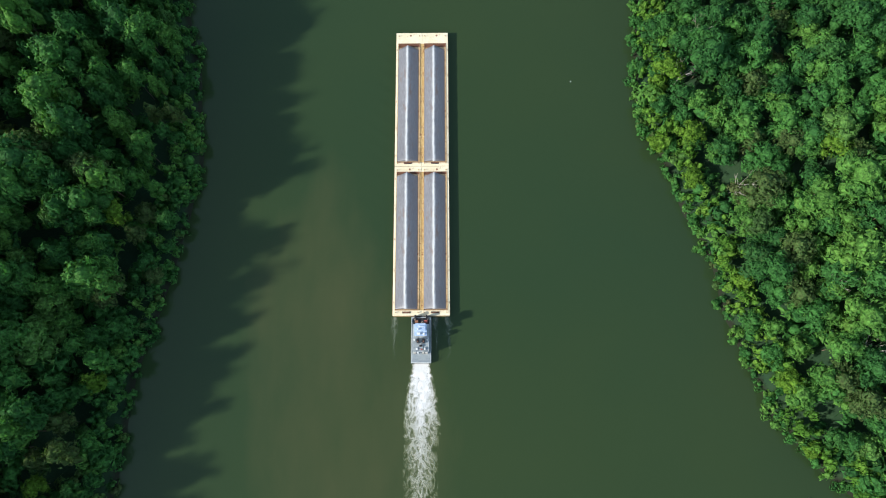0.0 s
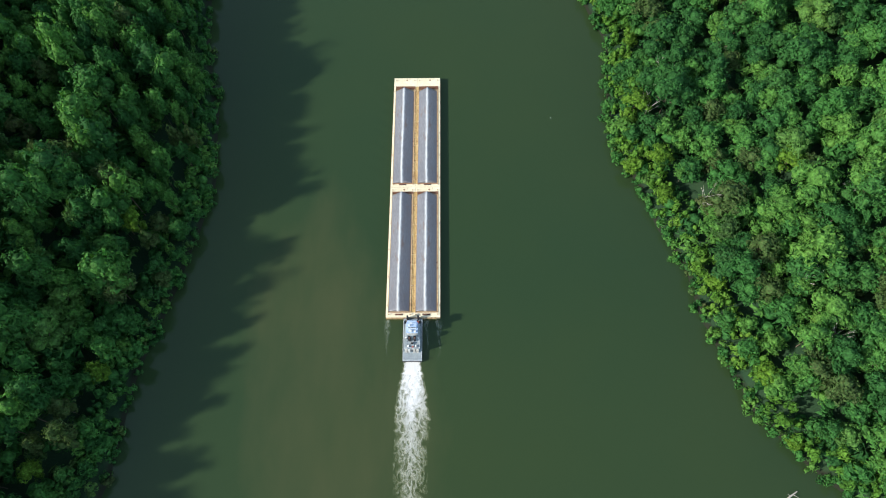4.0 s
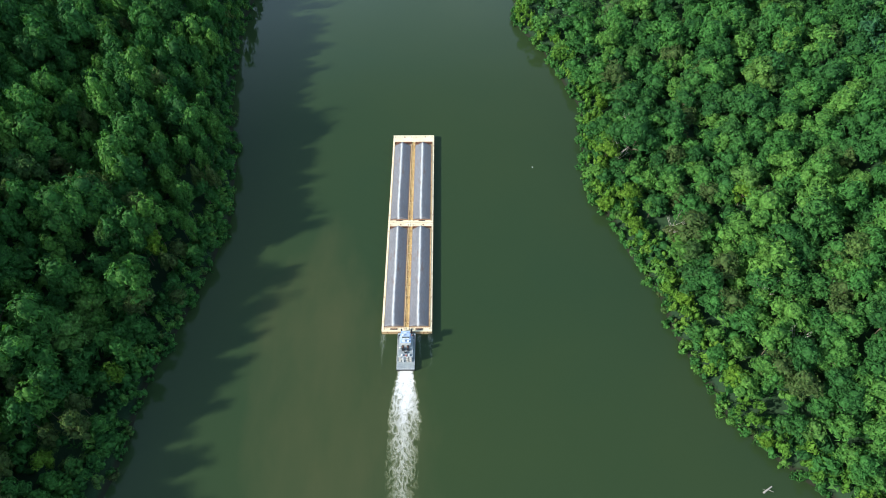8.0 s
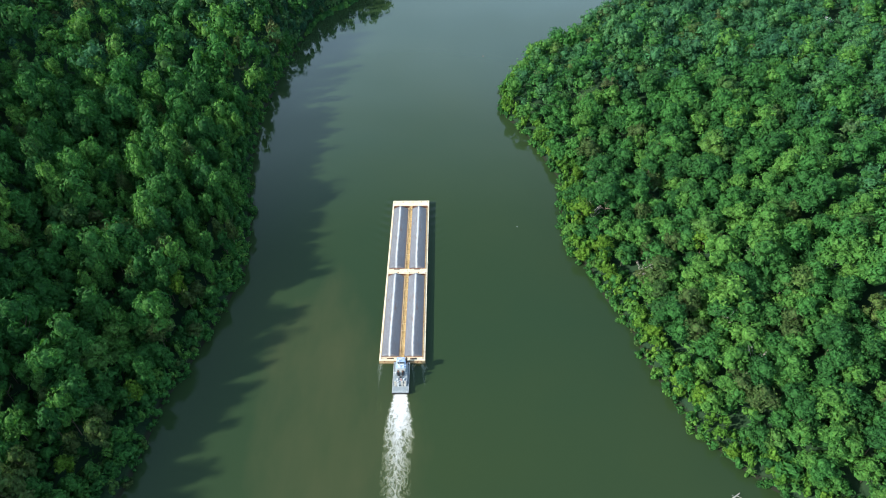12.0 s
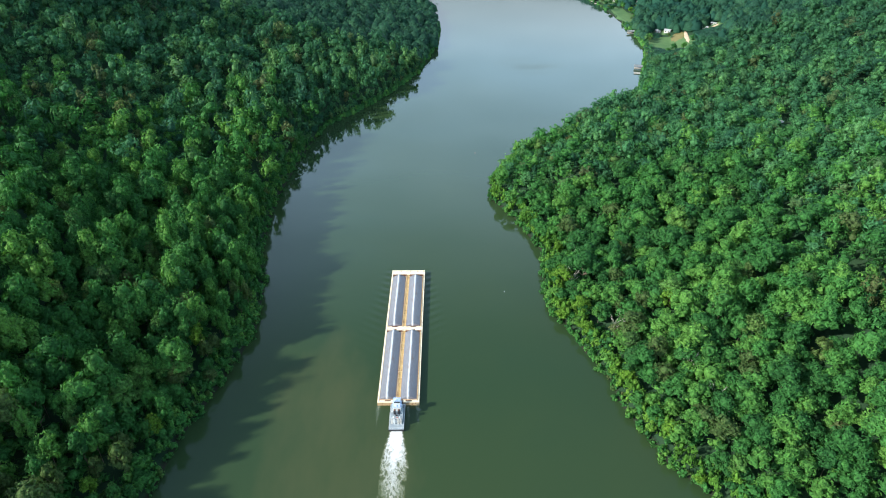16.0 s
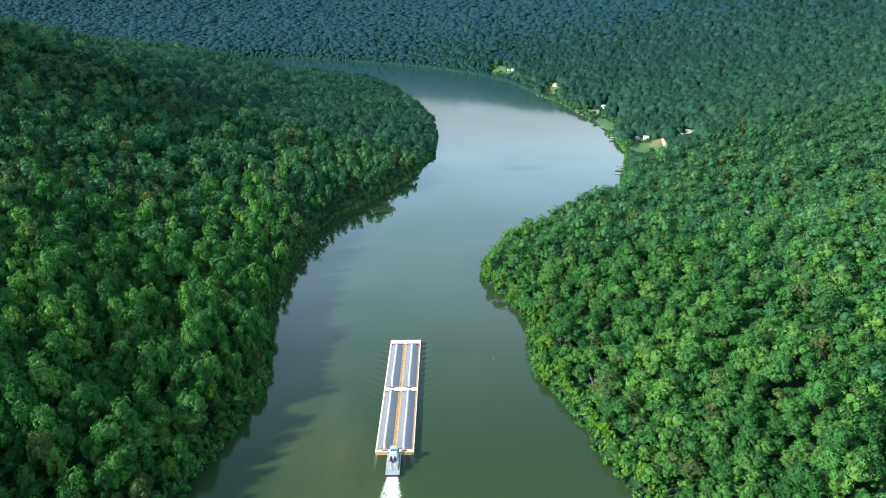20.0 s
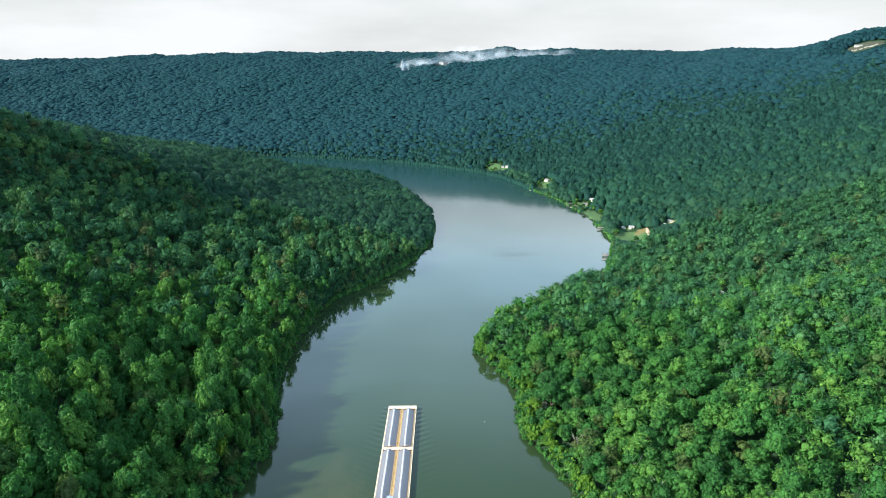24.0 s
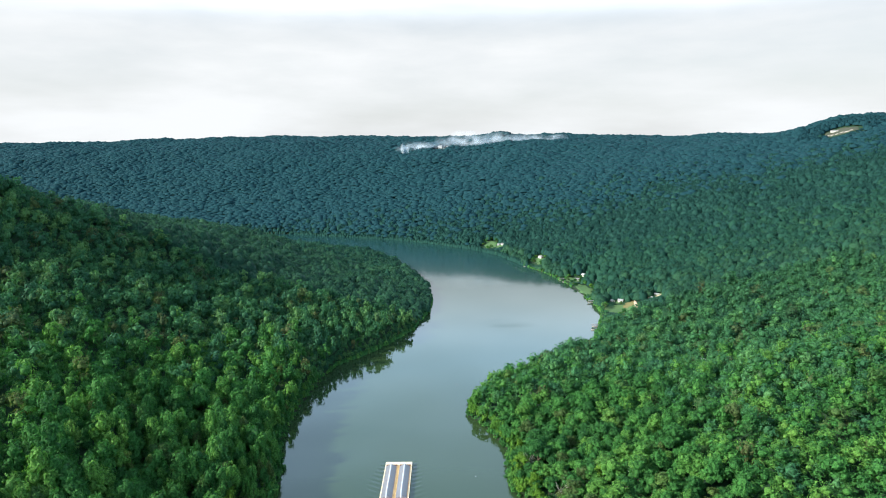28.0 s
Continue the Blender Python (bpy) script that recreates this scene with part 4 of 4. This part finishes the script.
for s in (-1, 1):
    bm = B()
    box(bm, s * 1.15 - 0.55, s * 1.15 + 0.55, -11.9, -10.2, TD + 2.72, TD + 5.0, 0.15)
    st = part("exhaust_stack", bm, BLACK, boat, "black exhaust stack")
    bm = B()
    tube(bm, (s * 1.15, -11.3, TD + 5.0), (s * 1.15, -11.5, TD + 5.7), 0.22, 0.2, 10)
    part("exhaust_pipe", bm, RUST, st)
    bm = B()
    box(bm, s * 1.6 - 0.35, s * 1.6 + 0.35, -14.6, -13.7, TD + 2.72, TD + 3.4, 0.1)
    part("vent_box", bm, WHITE, boat)
    bm = B()
    box(bm, s * 2.3 - 0.35, s * 2.3 + 0.35, TY1 - 1.0, TY1 + 0.25, TD, TD + 3.0, 0.12)
    part("tow_knee", bm, BLACK, boat)
    bm = B()
    tube(bm, (s * 3.4, -2.2, TD), (s * 3.4, -2.2, TD + 0.6), 0.2)
    part("bitt", bm, BLACK, boat)
    bm = B()
    box(bm, s * 1.9 - 0.7, s * 1.9 + 0.7, -2.9, -1.9, TD, TD + 0.7, 0.1)
    part("deck_winch", bm, REDPAINT if s > 0 else RUST, boat)
bm = B()
box(bm, -0.6, 0.5, -13.3, -12.6, TD + 2.95, TD + 3.5, 0.1)
part("locker", bm, BLACK, boat)
bm = B()
tube(bm, (0.3, -14.4, TD + 2.72), (0.3, -14.4, TD + 3.3), 0.32, None, 12)
part("life_ring_drum", bm, REDPAINT, boat)


def rail(points, z, parent, mat, gap=1.5, high=1.05):
    for (ax, ay), (bx, by) in zip(points, points[1:]):
        n = max(1, round(math.hypot(bx - ax, by - ay) / gap))
        for k in range(n + 1):
            x, y = ax + (bx - ax) * k / n, ay + (by - ay) * k / n
            part("rail_post", tube(B(), (x, y, z), (x, y, z + high), 0.035, None, 5), mat, parent)
        for h in (0.55, 1.0):
            part("rail_bar", tube(B(), (ax, ay, z + high * h), (bx, by, z + high * h), 0.035, None, 5), mat, parent)


rail([(-3.95, -15.6), (-3.95, -19.4), (3.95, -19.4), (3.95, -15.6)], TD, boat, WHITE, 0.95)
rail([(-3.2, -9.6), (-3.2, -15.2), (3.2, -15.2), (3.2, -9.6)], TD + 2.72, boat, WHITE, 1.4)
for k in range(8):
    x = -3.3 + k * 6.6 / 7
    part("deck_grating_bar", box(B(), x - 0.09, x + 0.09, -19.0, -16.0, TD, TD + 0.05), DECKGREY, boat)
for s in (-1, 1):
    part("bulwark", box(B(), min(s * 4.1, s * 3.97), max(s * 4.1, s * 3.97), -15.4, -1.6, TD, TD + 0.7, 0.03), WHITE, boat)
bm = B()
tube(bm, (0, -6.6, TD + 7.66), (0, -6.6, TD + 10.2), 0.06, 0.04, 6)
tube(bm, (-0.9, -6.6, TD + 9.2), (0.9, -6.6, TD + 9.2), 0.04, None, 6)
part("mast", bm, WHITE, boat)
part("radar_scanner", box(B(), -0.9, 0.9, -5.9, -5.7, TD + 8.0, TD + 8.15, 0.04), WHITE, boat)
part("radar_base", tube(B(), (0, -5.8, TD + 7.66), (0, -5.8, TD + 8.0), 0.2, 0.14, 8), WHITE, boat)

part("fore_deck_mat", box(B(), -3.3, 3.3, -3.7, -0.9, TD + 0.004, TD + 0.06, 0.02), BLACK, boat, "dark rubber matting on the foredeck")
for x, y, r in ((-2.6, -1.6, 0.42), (0.5, -2.9, 0.5), (2.8, -1.3, 0.36)):
    bm = B()
    for k in range(3):
        ring = [(x + (r - 0.1 * k) * math.cos(0.785 * i), y + (r - 0.1 * k) * math.sin(0.785 * i), TD + 0.10 + 0.08 * k) for i in range(9)]
        for p, q in zip(ring, ring[1:]):
            tube(bm, p, q, 0.06, None, 5)
    part("rope_coil", bm, PLANK, boat)
for x, w, hgt, mat in ((-2.5, 0.5, 0.8, SIDING), (-1.2, 0.4, 0.6, WHITE), (0.9, 0.45, 0.9, SIDING), (2.3, 0.5, 0.7, SIDING)):
    part("deck_box", box(B(), x - w, x + w, -15.9, -15.42, TD, TD + 2.6 + hgt, 0.05), mat, boat)
for x, y, w, d in ((-0.7, -8.3, 0.6, 0.45), (1.3, -8.5, 0.4, 0.4), (-1.0, -6.9, 0.35, 0.3)):
    z = TD + (5.22 if y < -7.6 else 7.66)
    part("roof_unit", box(B(), x - w, x + w, y - d, y + d, z, z + 0.6, 0.08), WHITE, boat)
for s in (-1, 1):
    part("vent_cowl", tube(B(), (s * 2.6, -10.6, TD + 2.72), (s * 2.6, -10.6, TD + 3.7), 0.28, 0.4, 10), WHITE, boat)
    part("tyre_fender", tube(B(), (s * 4.12, -7.0, 0.9), (s * 4.42, -7.0, 0.9), 0.55, None, 14), BLACK, boat)
part("engine_hatch", box(B(), -0.9, 0.9, -13.9, -12.1, TD + 2.724, TD + 2.95, 0.05), DECKGREY, boat)

boat.scale = (0.9, 0.89, 1.05)

# ---------------------------------------------------------------- foam astern
FOAM, _n, _l, _b = material("white_water_foam", 0.6, 0.0, 0.3)
_b.inputs["Base Color"].default_value = (0.80, 0.82, 0.78, 1)
_v = coords(_n, _l)
_sep = _n.new("ShaderNodeSeparateXYZ")
_l.new(_v, _sep.inputs[0])


# foam is thick at the screws and breaks up into threads downstream (object x across, y downstream)
_warp = noisy(_n, _l, 0.35, 6, 0.65, _v)
_gone = calc(_n, _l, "MULTIPLY", _sep.outputs[1], -1.0)
_wide = calc(_n, _l, "MINIMUM", calc(_n, _l, "MULTIPLY_ADD", _gone, 0.22, 3.2), 8.0)
_across = calc(_n, _l, "DIVIDE", calc(_n, _l, "ABSOLUTE", calc(_n, _l, "ADD", _sep.outputs[0], calc(_n, _l, "MULTIPLY_ADD", _warp, 4.0, -2.0))), _wide)
_dens = calc(_n, _l, "SUBTRACT", calc(_n, _l, "MULTIPLY_ADD", _across, -0.50, 1.58), calc(_n, _l, "MULTIPLY_ADD", _gone, 0.010, calc(_n, _l, "MULTIPLY", calc(_n, _l, "MINIMUM", _gone, 24.0), 0.022)))


def ridged(scale, stretch, gain):
    """Bright crests between curdled hollows."""
    f = noisy(_n, _l, scale, 7, 0.62, coords(_n, _l, stretch))
    f.node.inputs["Distortion"].default_value = 1.4
    return calc(_n, _l, "SUBTRACT", 1.0, calc(_n, _l, "MULTIPLY", calc(_n, _l, "ABSOLUTE", calc(_n, _l, "SUBTRACT", f, 0.5)), gain))


_crest = ridged(0.26, (1, 0.6, 1), 4.0)
_fine = ridged(1.1, (1, 0.7, 1), 3.2)
_mix = calc(_n, _l, "ADD", calc(_n, _l, "MULTIPLY", _crest, 0.75), calc(_n, _l, "MULTIPLY", _fine, 0.42))
_past = calc(_n, _l, "MULTIPLY", calc(_n, _l, "MAXIMUM", calc(_n, _l, "SUBTRACT", _across, 0.72), 0.0), 2.2)
_edge = calc(_n, _l, "SUBTRACT", calc(_n, _l, "ADD", _dens, calc(_n, _l, "SUBTRACT", _mix, 1.16)), _past)
_alpha = calc(_n, _l, "MULTIPLY", _edge, 1.0)
_alpha.node.use_clamp = True
_l.new(_alpha, _b.inputs["Alpha"])
# thin foam takes the yellow-green of the stirred water
_l.new(ramped(_n, _l, _edge, (0.05, (0.40, 0.43, 0.20)), (0.75, (0.74, 0.73, 0.71))), _b.inputs["Base Color"])
bumped(_n, _l, _b, _mix, 0.8, 0.2)


def foam_sheet(name, x0, x1, y0, y1, at, label):
    xs, ys = np.arange(x0, x1 + 0.1, 0.8), np.arange(y0, y1 + 0.1, 0.8)
    ob = sheet(name, xs, ys, lambda x, y: 0.07 + np.maximum(ripples(x + at[0], y + at[1]), -0.05) + 0.05 * np.sin(x * 1.3 + y) ** 2, FOAM)
    ob.location = (at[0], at[1], 0)
    return tagged(ob, label, "wake foam", kind="stuff")


foam_sheet("wake_foam", -12, 12, -72, 0, (0, TY0 * 0.89 + 0.2), "white churned foam trailing behind the towboat screws")

# broken streaks of foam that slide back from the corners of the barges
STREAK, _n, _l, _b = material("thin_streaky_foam", 0.6, 0.0, 0.3)
_b.inputs["Base Color"].default_value = (0.62, 0.68, 0.56, 1)
_v = coords(_n, _l)
_sep = _n.new("ShaderNodeSeparateXYZ")
_l.new(_v, _sep.inputs[0])
_curl = noisy(_n, _l, 0.16, 3, 0.5, _n.new("ShaderNodeNewGeometry").outputs["Position"])
_line = calc(_n, _l, "ABSOLUTE", calc(_n, _l, "ADD", _sep.outputs[0], calc(_n, _l, "MULTIPLY_ADD", _curl, 5.0, -2.5)))
_fade = calc(_n, _l, "SUBTRACT", calc(_n, _l, "MULTIPLY_ADD", _sep.outputs[1], 0.030, 0.85), calc(_n, _l, "MULTIPLY", _line, 0.38))
_patch = calc(_n, _l, "ADD", _fade, calc(_n, _l, "MULTIPLY_ADD", ridged(0.55, (1, 0.45, 1), 4.5), 0.9, -1.15))
_patch.node.use_clamp = True
_far_side = calc(_n, _l, "SUBTRACT", 2.6, calc(_n, _l, "ABSOLUTE", _sep.outputs[0]))
_far_side.node.use_clamp = True
_l.new(calc(_n, _l, "MULTIPLY", calc(_n, _l, "MULTIPLY", _patch, 0.45), _far_side), _b.inputs["Alpha"])
for x, long in ((-10.4, 30), (10.4, 30), (5.4, 26)):
    ob = sheet("foam_streak", np.arange(-2.6, 2.7, 0.65), np.arange(-long, 0.1, 1.0), lambda u, v: 0.08 + np.maximum(ripples(u + x, v), -0.05) + 0.03 * np.sin(u * 2 + v) ** 2, STREAK)
    ob.location = (x, -0.3, 0)
    tagged(ob, "faint broken foam streak sliding back from a barge corner", "foam streak", kind="stuff")

# ---------------------------------------------------------------- the hamlet on the far bank


def ground_at(x, y):
    return float(land(np.array([x]), np.array([y]))[0][0])


def patch(name, cx, cy, rx, ry, mat, label, lift=0.25, seed=1, kind="structure", turn=0.0):
    """A piece of open ground with an uneven edge that follows the slope."""
    r = np.random.RandomState(seed)
    bm = B()
    k = 28
    wob = 1 + 0.12 * np.sin(np.arange(k) * 1.7 + seed) + r.uniform(-0.06, 0.06, k)
    mid_v = bm.verts.new((cx, cy, ground_at(cx, cy) + lift))
    rings = []
    for f in (0.33, 0.66, 1.0):
        row = []
        for i in range(k):
            a = 6.2832 * i / k
            px, py = rx * f * wob[i] * math.cos(a), ry * f * wob[i] * math.sin(a)
            x, y = cx + px * math.cos(turn) - py * math.sin(turn), cy + px * math.sin(turn) + py * math.cos(turn)
            row.append(bm.verts.new((x, y, ground_at(x, y) + (lift if f < 1 else lift * 0.2))))
        rings.append(row)
    for i in range(k):
        bm.faces.new((mid_v, rings[0][i], rings[0][(i + 1) % k]))
        for p, q in zip(rings, rings[1:]):
            bm.faces.new((p[i], q[i], q[(i + 1) % k], p[(i + 1) % k]))
    ob = part(name, bm, mat)
    return tagged(ob, label, name.replace("_", " "), kind=kind)


for i, (cx, cy, rx, ry) in enumerate(((316, 634, 29, 36), (290, 792, 13, 50), (285, 886, 13, 26), (248, 1070, 11, 32), (156, 1314, 15, 40))) :
    patch("lawn", cx, cy, rx, ry, LAWN, "mown green lawn running down to the river", 0.35, i)
for i, (cx, cy, rx, ry) in enumerate(((183, 1278, 15, 15), (374, 660, 20, 9), (320, 691, 16, 11), (310, 904, 10, 11), (322, 848, 9, 10))):
    patch("yard", cx, cy, rx, ry, LAWN, "short grass yard round a small house", 0.3, 20 + i)
patch("dry_grass", 331, 656, 9, 20, DRYGRASS, "dry brownish grass beside bare dirt", 0.6, 8, turn=-0.5)
patch("dirt_patch", 339, 645, 2.6, 27, DIRT, "bare pinkish dirt strip on a lawn", 0.9, 3, turn=-0.2)
patch("dirt_track", 368, 652, 17, 3, DIRT, "pale dirt track between trees", 0.95, 4, turn=0.35)
patch("dry_grass", 1170, 1556, 46, 32, HILLGRASS, "dull brownish grass below a hilltop building", 0.6, 9, turn=-0.527)
for i, (u, v, a, b) in enumerate(((-34, 10, 8, 4), (-22, 17, 5, 6), (-10, 20, 5, 4), (2, 18, 6, 5), (14, 22, 8, 5), (25, 16, 5, 4))):
    patch("rock_cut", 1170 + 0.864 * u - 0.503 * v, 1556 - 0.503 * u - 0.864 * v, a, b, ROCK, "pale rocky cut below a hilltop building", 1.2, 6 + i, turn=-0.527)


def house(x, y, turn, w, d, h, roof, label):
    """A small house: walls, a gabled roof with eaves, a door and windows."""
    root = empty("house", label, "house", "houses on the far bank", pose(x, y, ground_at(x, y) + 0.1, 0, 0, turn))
    part("walls", box(B(), -w / 2, w / 2, -d / 2, d / 2, -1.5, h, 0.03), SIDING, root)
    bm = B()
    e, rise = 0.5, w * 0.28
    for sgn in (-1, 1):
        p = [(sgn * (w / 2 + e), -d / 2 - e, h - 0.15), (sgn * (w / 2 + e), d / 2 + e, h - 0.15), (0, d / 2 + e, h + rise), (0, -d / 2 - e, h + rise)]
        lo = [bm.verts.new(q) for q in p]
        hi = [bm.verts.new((q[0], q[1], q[2] + 0.18)) for q in p]
        bm.faces.new(hi)
        bm.faces.new(lo[::-1])
        for i in range(4):
            bm.faces.new((lo[i], lo[(i + 1) % 4], hi[(i + 1) % 4], hi[i]))
    bmesh.ops.recalc_face_normals(bm, faces=bm.faces)
    part("roof", bm, roof, root)
    for sgn in (-1, 1):
        bm = B()
        f = [bm.verts.new(q) for q in ((-w / 2, sgn * d / 2, h), (w / 2, sgn * d / 2, h), (0, sgn * d / 2, h + rise))]
        bm.faces.new(f)
        part("gable", bm, SIDING, root)
    for k in range(max(2, int(d / 3))):
        yy = -d / 2 + (k + 0.5) * d / max(2, int(d / 3))
        for sgn in (-1, 1):
            part("window", box(B(), min(sgn * w / 2, sgn * (w / 2 + 0.06)), max(sgn * w / 2, sgn * (w / 2 + 0.06)), yy - 0.6, yy + 0.6, 1.0, 2.2), GLASS, root)
    part("door", box(B(), -0.5, 0.5, -d / 2 - 0.06, -d / 2, 0, 2.05), RUST, root)
    return root


for x, y, turn, w, d, h, roof, lab in (
        (322, 320, 20, 5, 7, 2.8, ROOFWHITE, "small house with a pale metal roof among trees"),
        (314, 693, 10, 6, 9, 2.8, ROOFWHITE, "small white-roofed house near the river bank"),
        (326, 686, 60, 6, 8, 2.8, ROOFWHITE, "low white-roofed house under trees"),
        (322, 848, 30, 7, 10, 3.0, ROOFGREY, "grey-roofed cottage above the lawn"),
        (310, 905, 30, 7, 11, 3.0, ROOFWHITE, "white house above the river landing"),
        (293, 884, 80, 6, 9, 2.8, ROOFGREY, "cottage with a grey roof by the landing"),
        (253, 1090, 25, 8, 13, 3.0, ROOFGREY, "grey-roofed house on the bank"),
        (184, 1284, 35, 6, 9, 2.8, ROOFGREY, "pale house by a lawn at the far bend"),
        (174, 1292, 70, 4, 6, 2.6, ROOFWHITE, "white outbuilding by the far bend"),
        (1160, 1572, -120, 7, 20, 3.6, ROOFGREY, "long pale building on the hilltop"),
        (22, 2444, 80, 9, 16, 9.0, ROOFWHITE, "pale house on the misty ridge"),
        (58, 2428, 100, 9, 18, 8.0, ROOFWHITE, "white house on the misty ridge"),
        (-158, 2592, 80, 8, 14, 4.0, ROOFWHITE, "small pale house on the wooded ridge"),
        (438, 2588, 80, 8, 12, 4.0, ROOFWHITE, "small pale house high on the ridge"),
        (366, 659, 60, 3, 7, 1.9, ROOFWHITE, "white-roofed shed along the dirt track"),
        (378, 664, 60, 3, 7, 1.9, ROOFWHITE, "long white shed along the dirt track")):
    house(x, y, turn, w, d, h, roof, lab)


def boat_dock(x, y, turn, roofed, label):
    root = empty("boat_dock", label, "dock", "docks along the far bank", pose(x, y, 0, 0, 0, turn))
    part("deck", box(B(), -4, 5, -3, 3, 0.45, 0.6, 0.03), PLANK, root)
    part("gangway", box(B(), 5, 16, -0.7, 0.7, 0.5, 0.62, 0.02), PLANK, root)
    for sx in (-3.6, 4.6):
        for sy in (-2.7, 2.7):
            part("pile", tube(B(), (sx, sy, -3), (sx, sy, 3.2 if roofed else 1.2), 0.14), PLANK, root)
    if roofed:
        bm, _ = loft([[(-4.5, -3.6, 3.2), (-4.5, 0, 4.3), (-4.5, 3.6, 3.2)], [(5.3, -3.6, 3.2), (5.3, 0, 4.3), (5.3, 3.6, 3.2)]])
        bmesh.ops.solidify(bm, geom=bm.faces[:], thickness=0.12)
        part("roof", bm, roofed, root)
    return root


for x, y, turn, roofed, lab in ((252, 543, -15, ROOFWHITE, "white-roofed boat dock at the water's edge"), (247, 524, -15, None, "open plank boat dock at the bank"),
                                (279, 697, 0, ROOFWHITE, "white-roofed boat house on the water"), (267, 872, 10, None, "plank dock by the river landing"),
                                (264, 890, 10, ROOFGREY, "grey-roofed boat dock at the landing"), (214, 1052, 20, None, "small plank dock on the far bank")):
    boat_dock(x, y, turn, roofed, lab)


def buoy(x, y, mat, label):
    root = empty("buoy", label, "buoy", at=pose(x, y, 0))
    part("float", tube(B(), (0, 0, -0.3), (0, 0, 0.25), 0.22, 0.22, 12), mat, root)
    part("top_mark", tube(B(), (0, 0, 0.25), (0, 0, 0.7), 0.12, 0.06, 10), mat, root)


buoy(61, 97, WHITE, "small white mooring buoy on the river")
buoy(50.5, 306, REDPAINT, "small red channel buoy on the river")
bm = B()
tube(bm, (-2.2, 0, 0.15), (2.0, 0.5, 0.35), 0.35, 0.2, 8)
tube(bm, (0.2, 0.1, 0.2), (1.0, -1.4, 0.7), 0.14, 0.05, 6)
tube(bm, (-0.8, 0.1, 0.2), (-1.6, 1.2, 0.5), 0.12, 0.05, 6)
lg = part("driftwood_log", bm, DEADWOOD)
lg.matrix_world = pose(134, -66, 0, 0, 0, 25)
tagged(lg, "pale bleached driftwood log floating near the bank", "log")

# ---------------------------------------------------------------- mist on the ridge
MIST, _n, _l, _b = material("thin_white_mist", 1.0, 0.0, 0.0)
_b.inputs["Base Color"].default_value = (0.72, 0.80, 0.88, 1)
_mc = _n.new("ShaderNodeTexCoord")
_mg = _n.new("ShaderNodeSeparateXYZ")
_l.new(_mc.outputs["UV"], _mg.inputs[0])


def _hump(sock):
    """One in the middle of the sheet, nothing at its borders."""
    return calc(_n, _l, "MULTIPLY", calc(_n, _l, "MULTIPLY", sock, calc(_n, _l, "SUBTRACT", 1.0, sock)), 4.0)


_veil = calc(_n, _l, "POWER", calc(_n, _l, "MULTIPLY", _hump(_mg.outputs[0]), _hump(_mg.outputs[1])), 0.8)
_geo = _n.new("ShaderNodeNewGeometry")
_wisp = calc(_n, _l, "MULTIPLY_ADD", noisy(_n, _l, 0.022, 6, 0.62, _geo.outputs["Position"]), 3.2, -1.15)
_wisp.node.use_clamp = True
_ma = calc(_n, _l, "MULTIPLY", calc(_n, _l, "MULTIPLY", _veil, _wisp), 0.33)
_ma.node.use_clamp = True
_l.new(_ma, _b.inputs["Alpha"])


def mist_bank(x, y, z, long, high, seed):
    """A curled, wavering curtain of mist, thin at its borders."""
    r = np.random.RandomState(seed)
    nx, nz = 17, 7
    u, v = np.meshgrid(np.linspace(0, 1, nx), np.linspace(0, 1, nz))
    p = r.uniform(0, 6.28, 4)
    px = (u - 0.5) * long
    py = 9 * np.sin(u * 7 + p[0]) + 7 * np.sin(v * 4 + p[1]) + 16 * v * v
    pz = (v - 0.5) * high * (1 + 0.3 * np.sin(u * 5 + p[2])) + 0.10 * high * np.sin(u * 9 + p[3])
    i = np.arange(nx * nz).reshape(nz, nx)
    q = np.stack([i[:-1, :-1], i[:-1, 1:], i[1:, 1:], i[1:, :-1]], -1).reshape(-1, 4)
    me = mesh_from("mist_bank", np.stack([px, py, pz], -1).reshape(-1, 3), q, MIST)
    uv = me.uv_layers.new(name="spread")
    uv.data.foreach_set("uv", np.stack([u, v], -1).reshape(-1, 2)[q.ravel()].astype(np.float32).ravel())
    me.polygons.foreach_set("use_smooth", np.ones(len(q), bool))
    ob = new("mist_bank", me)
    ob.location = (x, y, z)
    return tagged(ob, "thin white mist drifting along the wooded ridge", "mist", "mist banks on the ridge")


# the drift climbs from a thin tail, swells in the middle and thins again along the crest
for k, (x, long, high) in enumerate(((-110, 110, 30), (-60, 140, 36), (5, 150, 34), (75, 150, 50), (130, 170, 64), (195, 170, 60), (250, 170, 52), (320, 170, 40),
                                     (390, 180, 36), (460, 190, 26), (165, 120, 44), (-30, 110, 26))):
    y = 2420 - 14 * (k % 3)
    mist_bank(x, y, ground_at(float(x), float(y)) + 14 + 0.25 * high, long, high, k)
for k in range(3):
    y = 2405 - 35 * k
    mist_bank(-126 + 4 * k, y, ground_at(-126.0, float(y)) + 20, 34, 48, 80 + k)
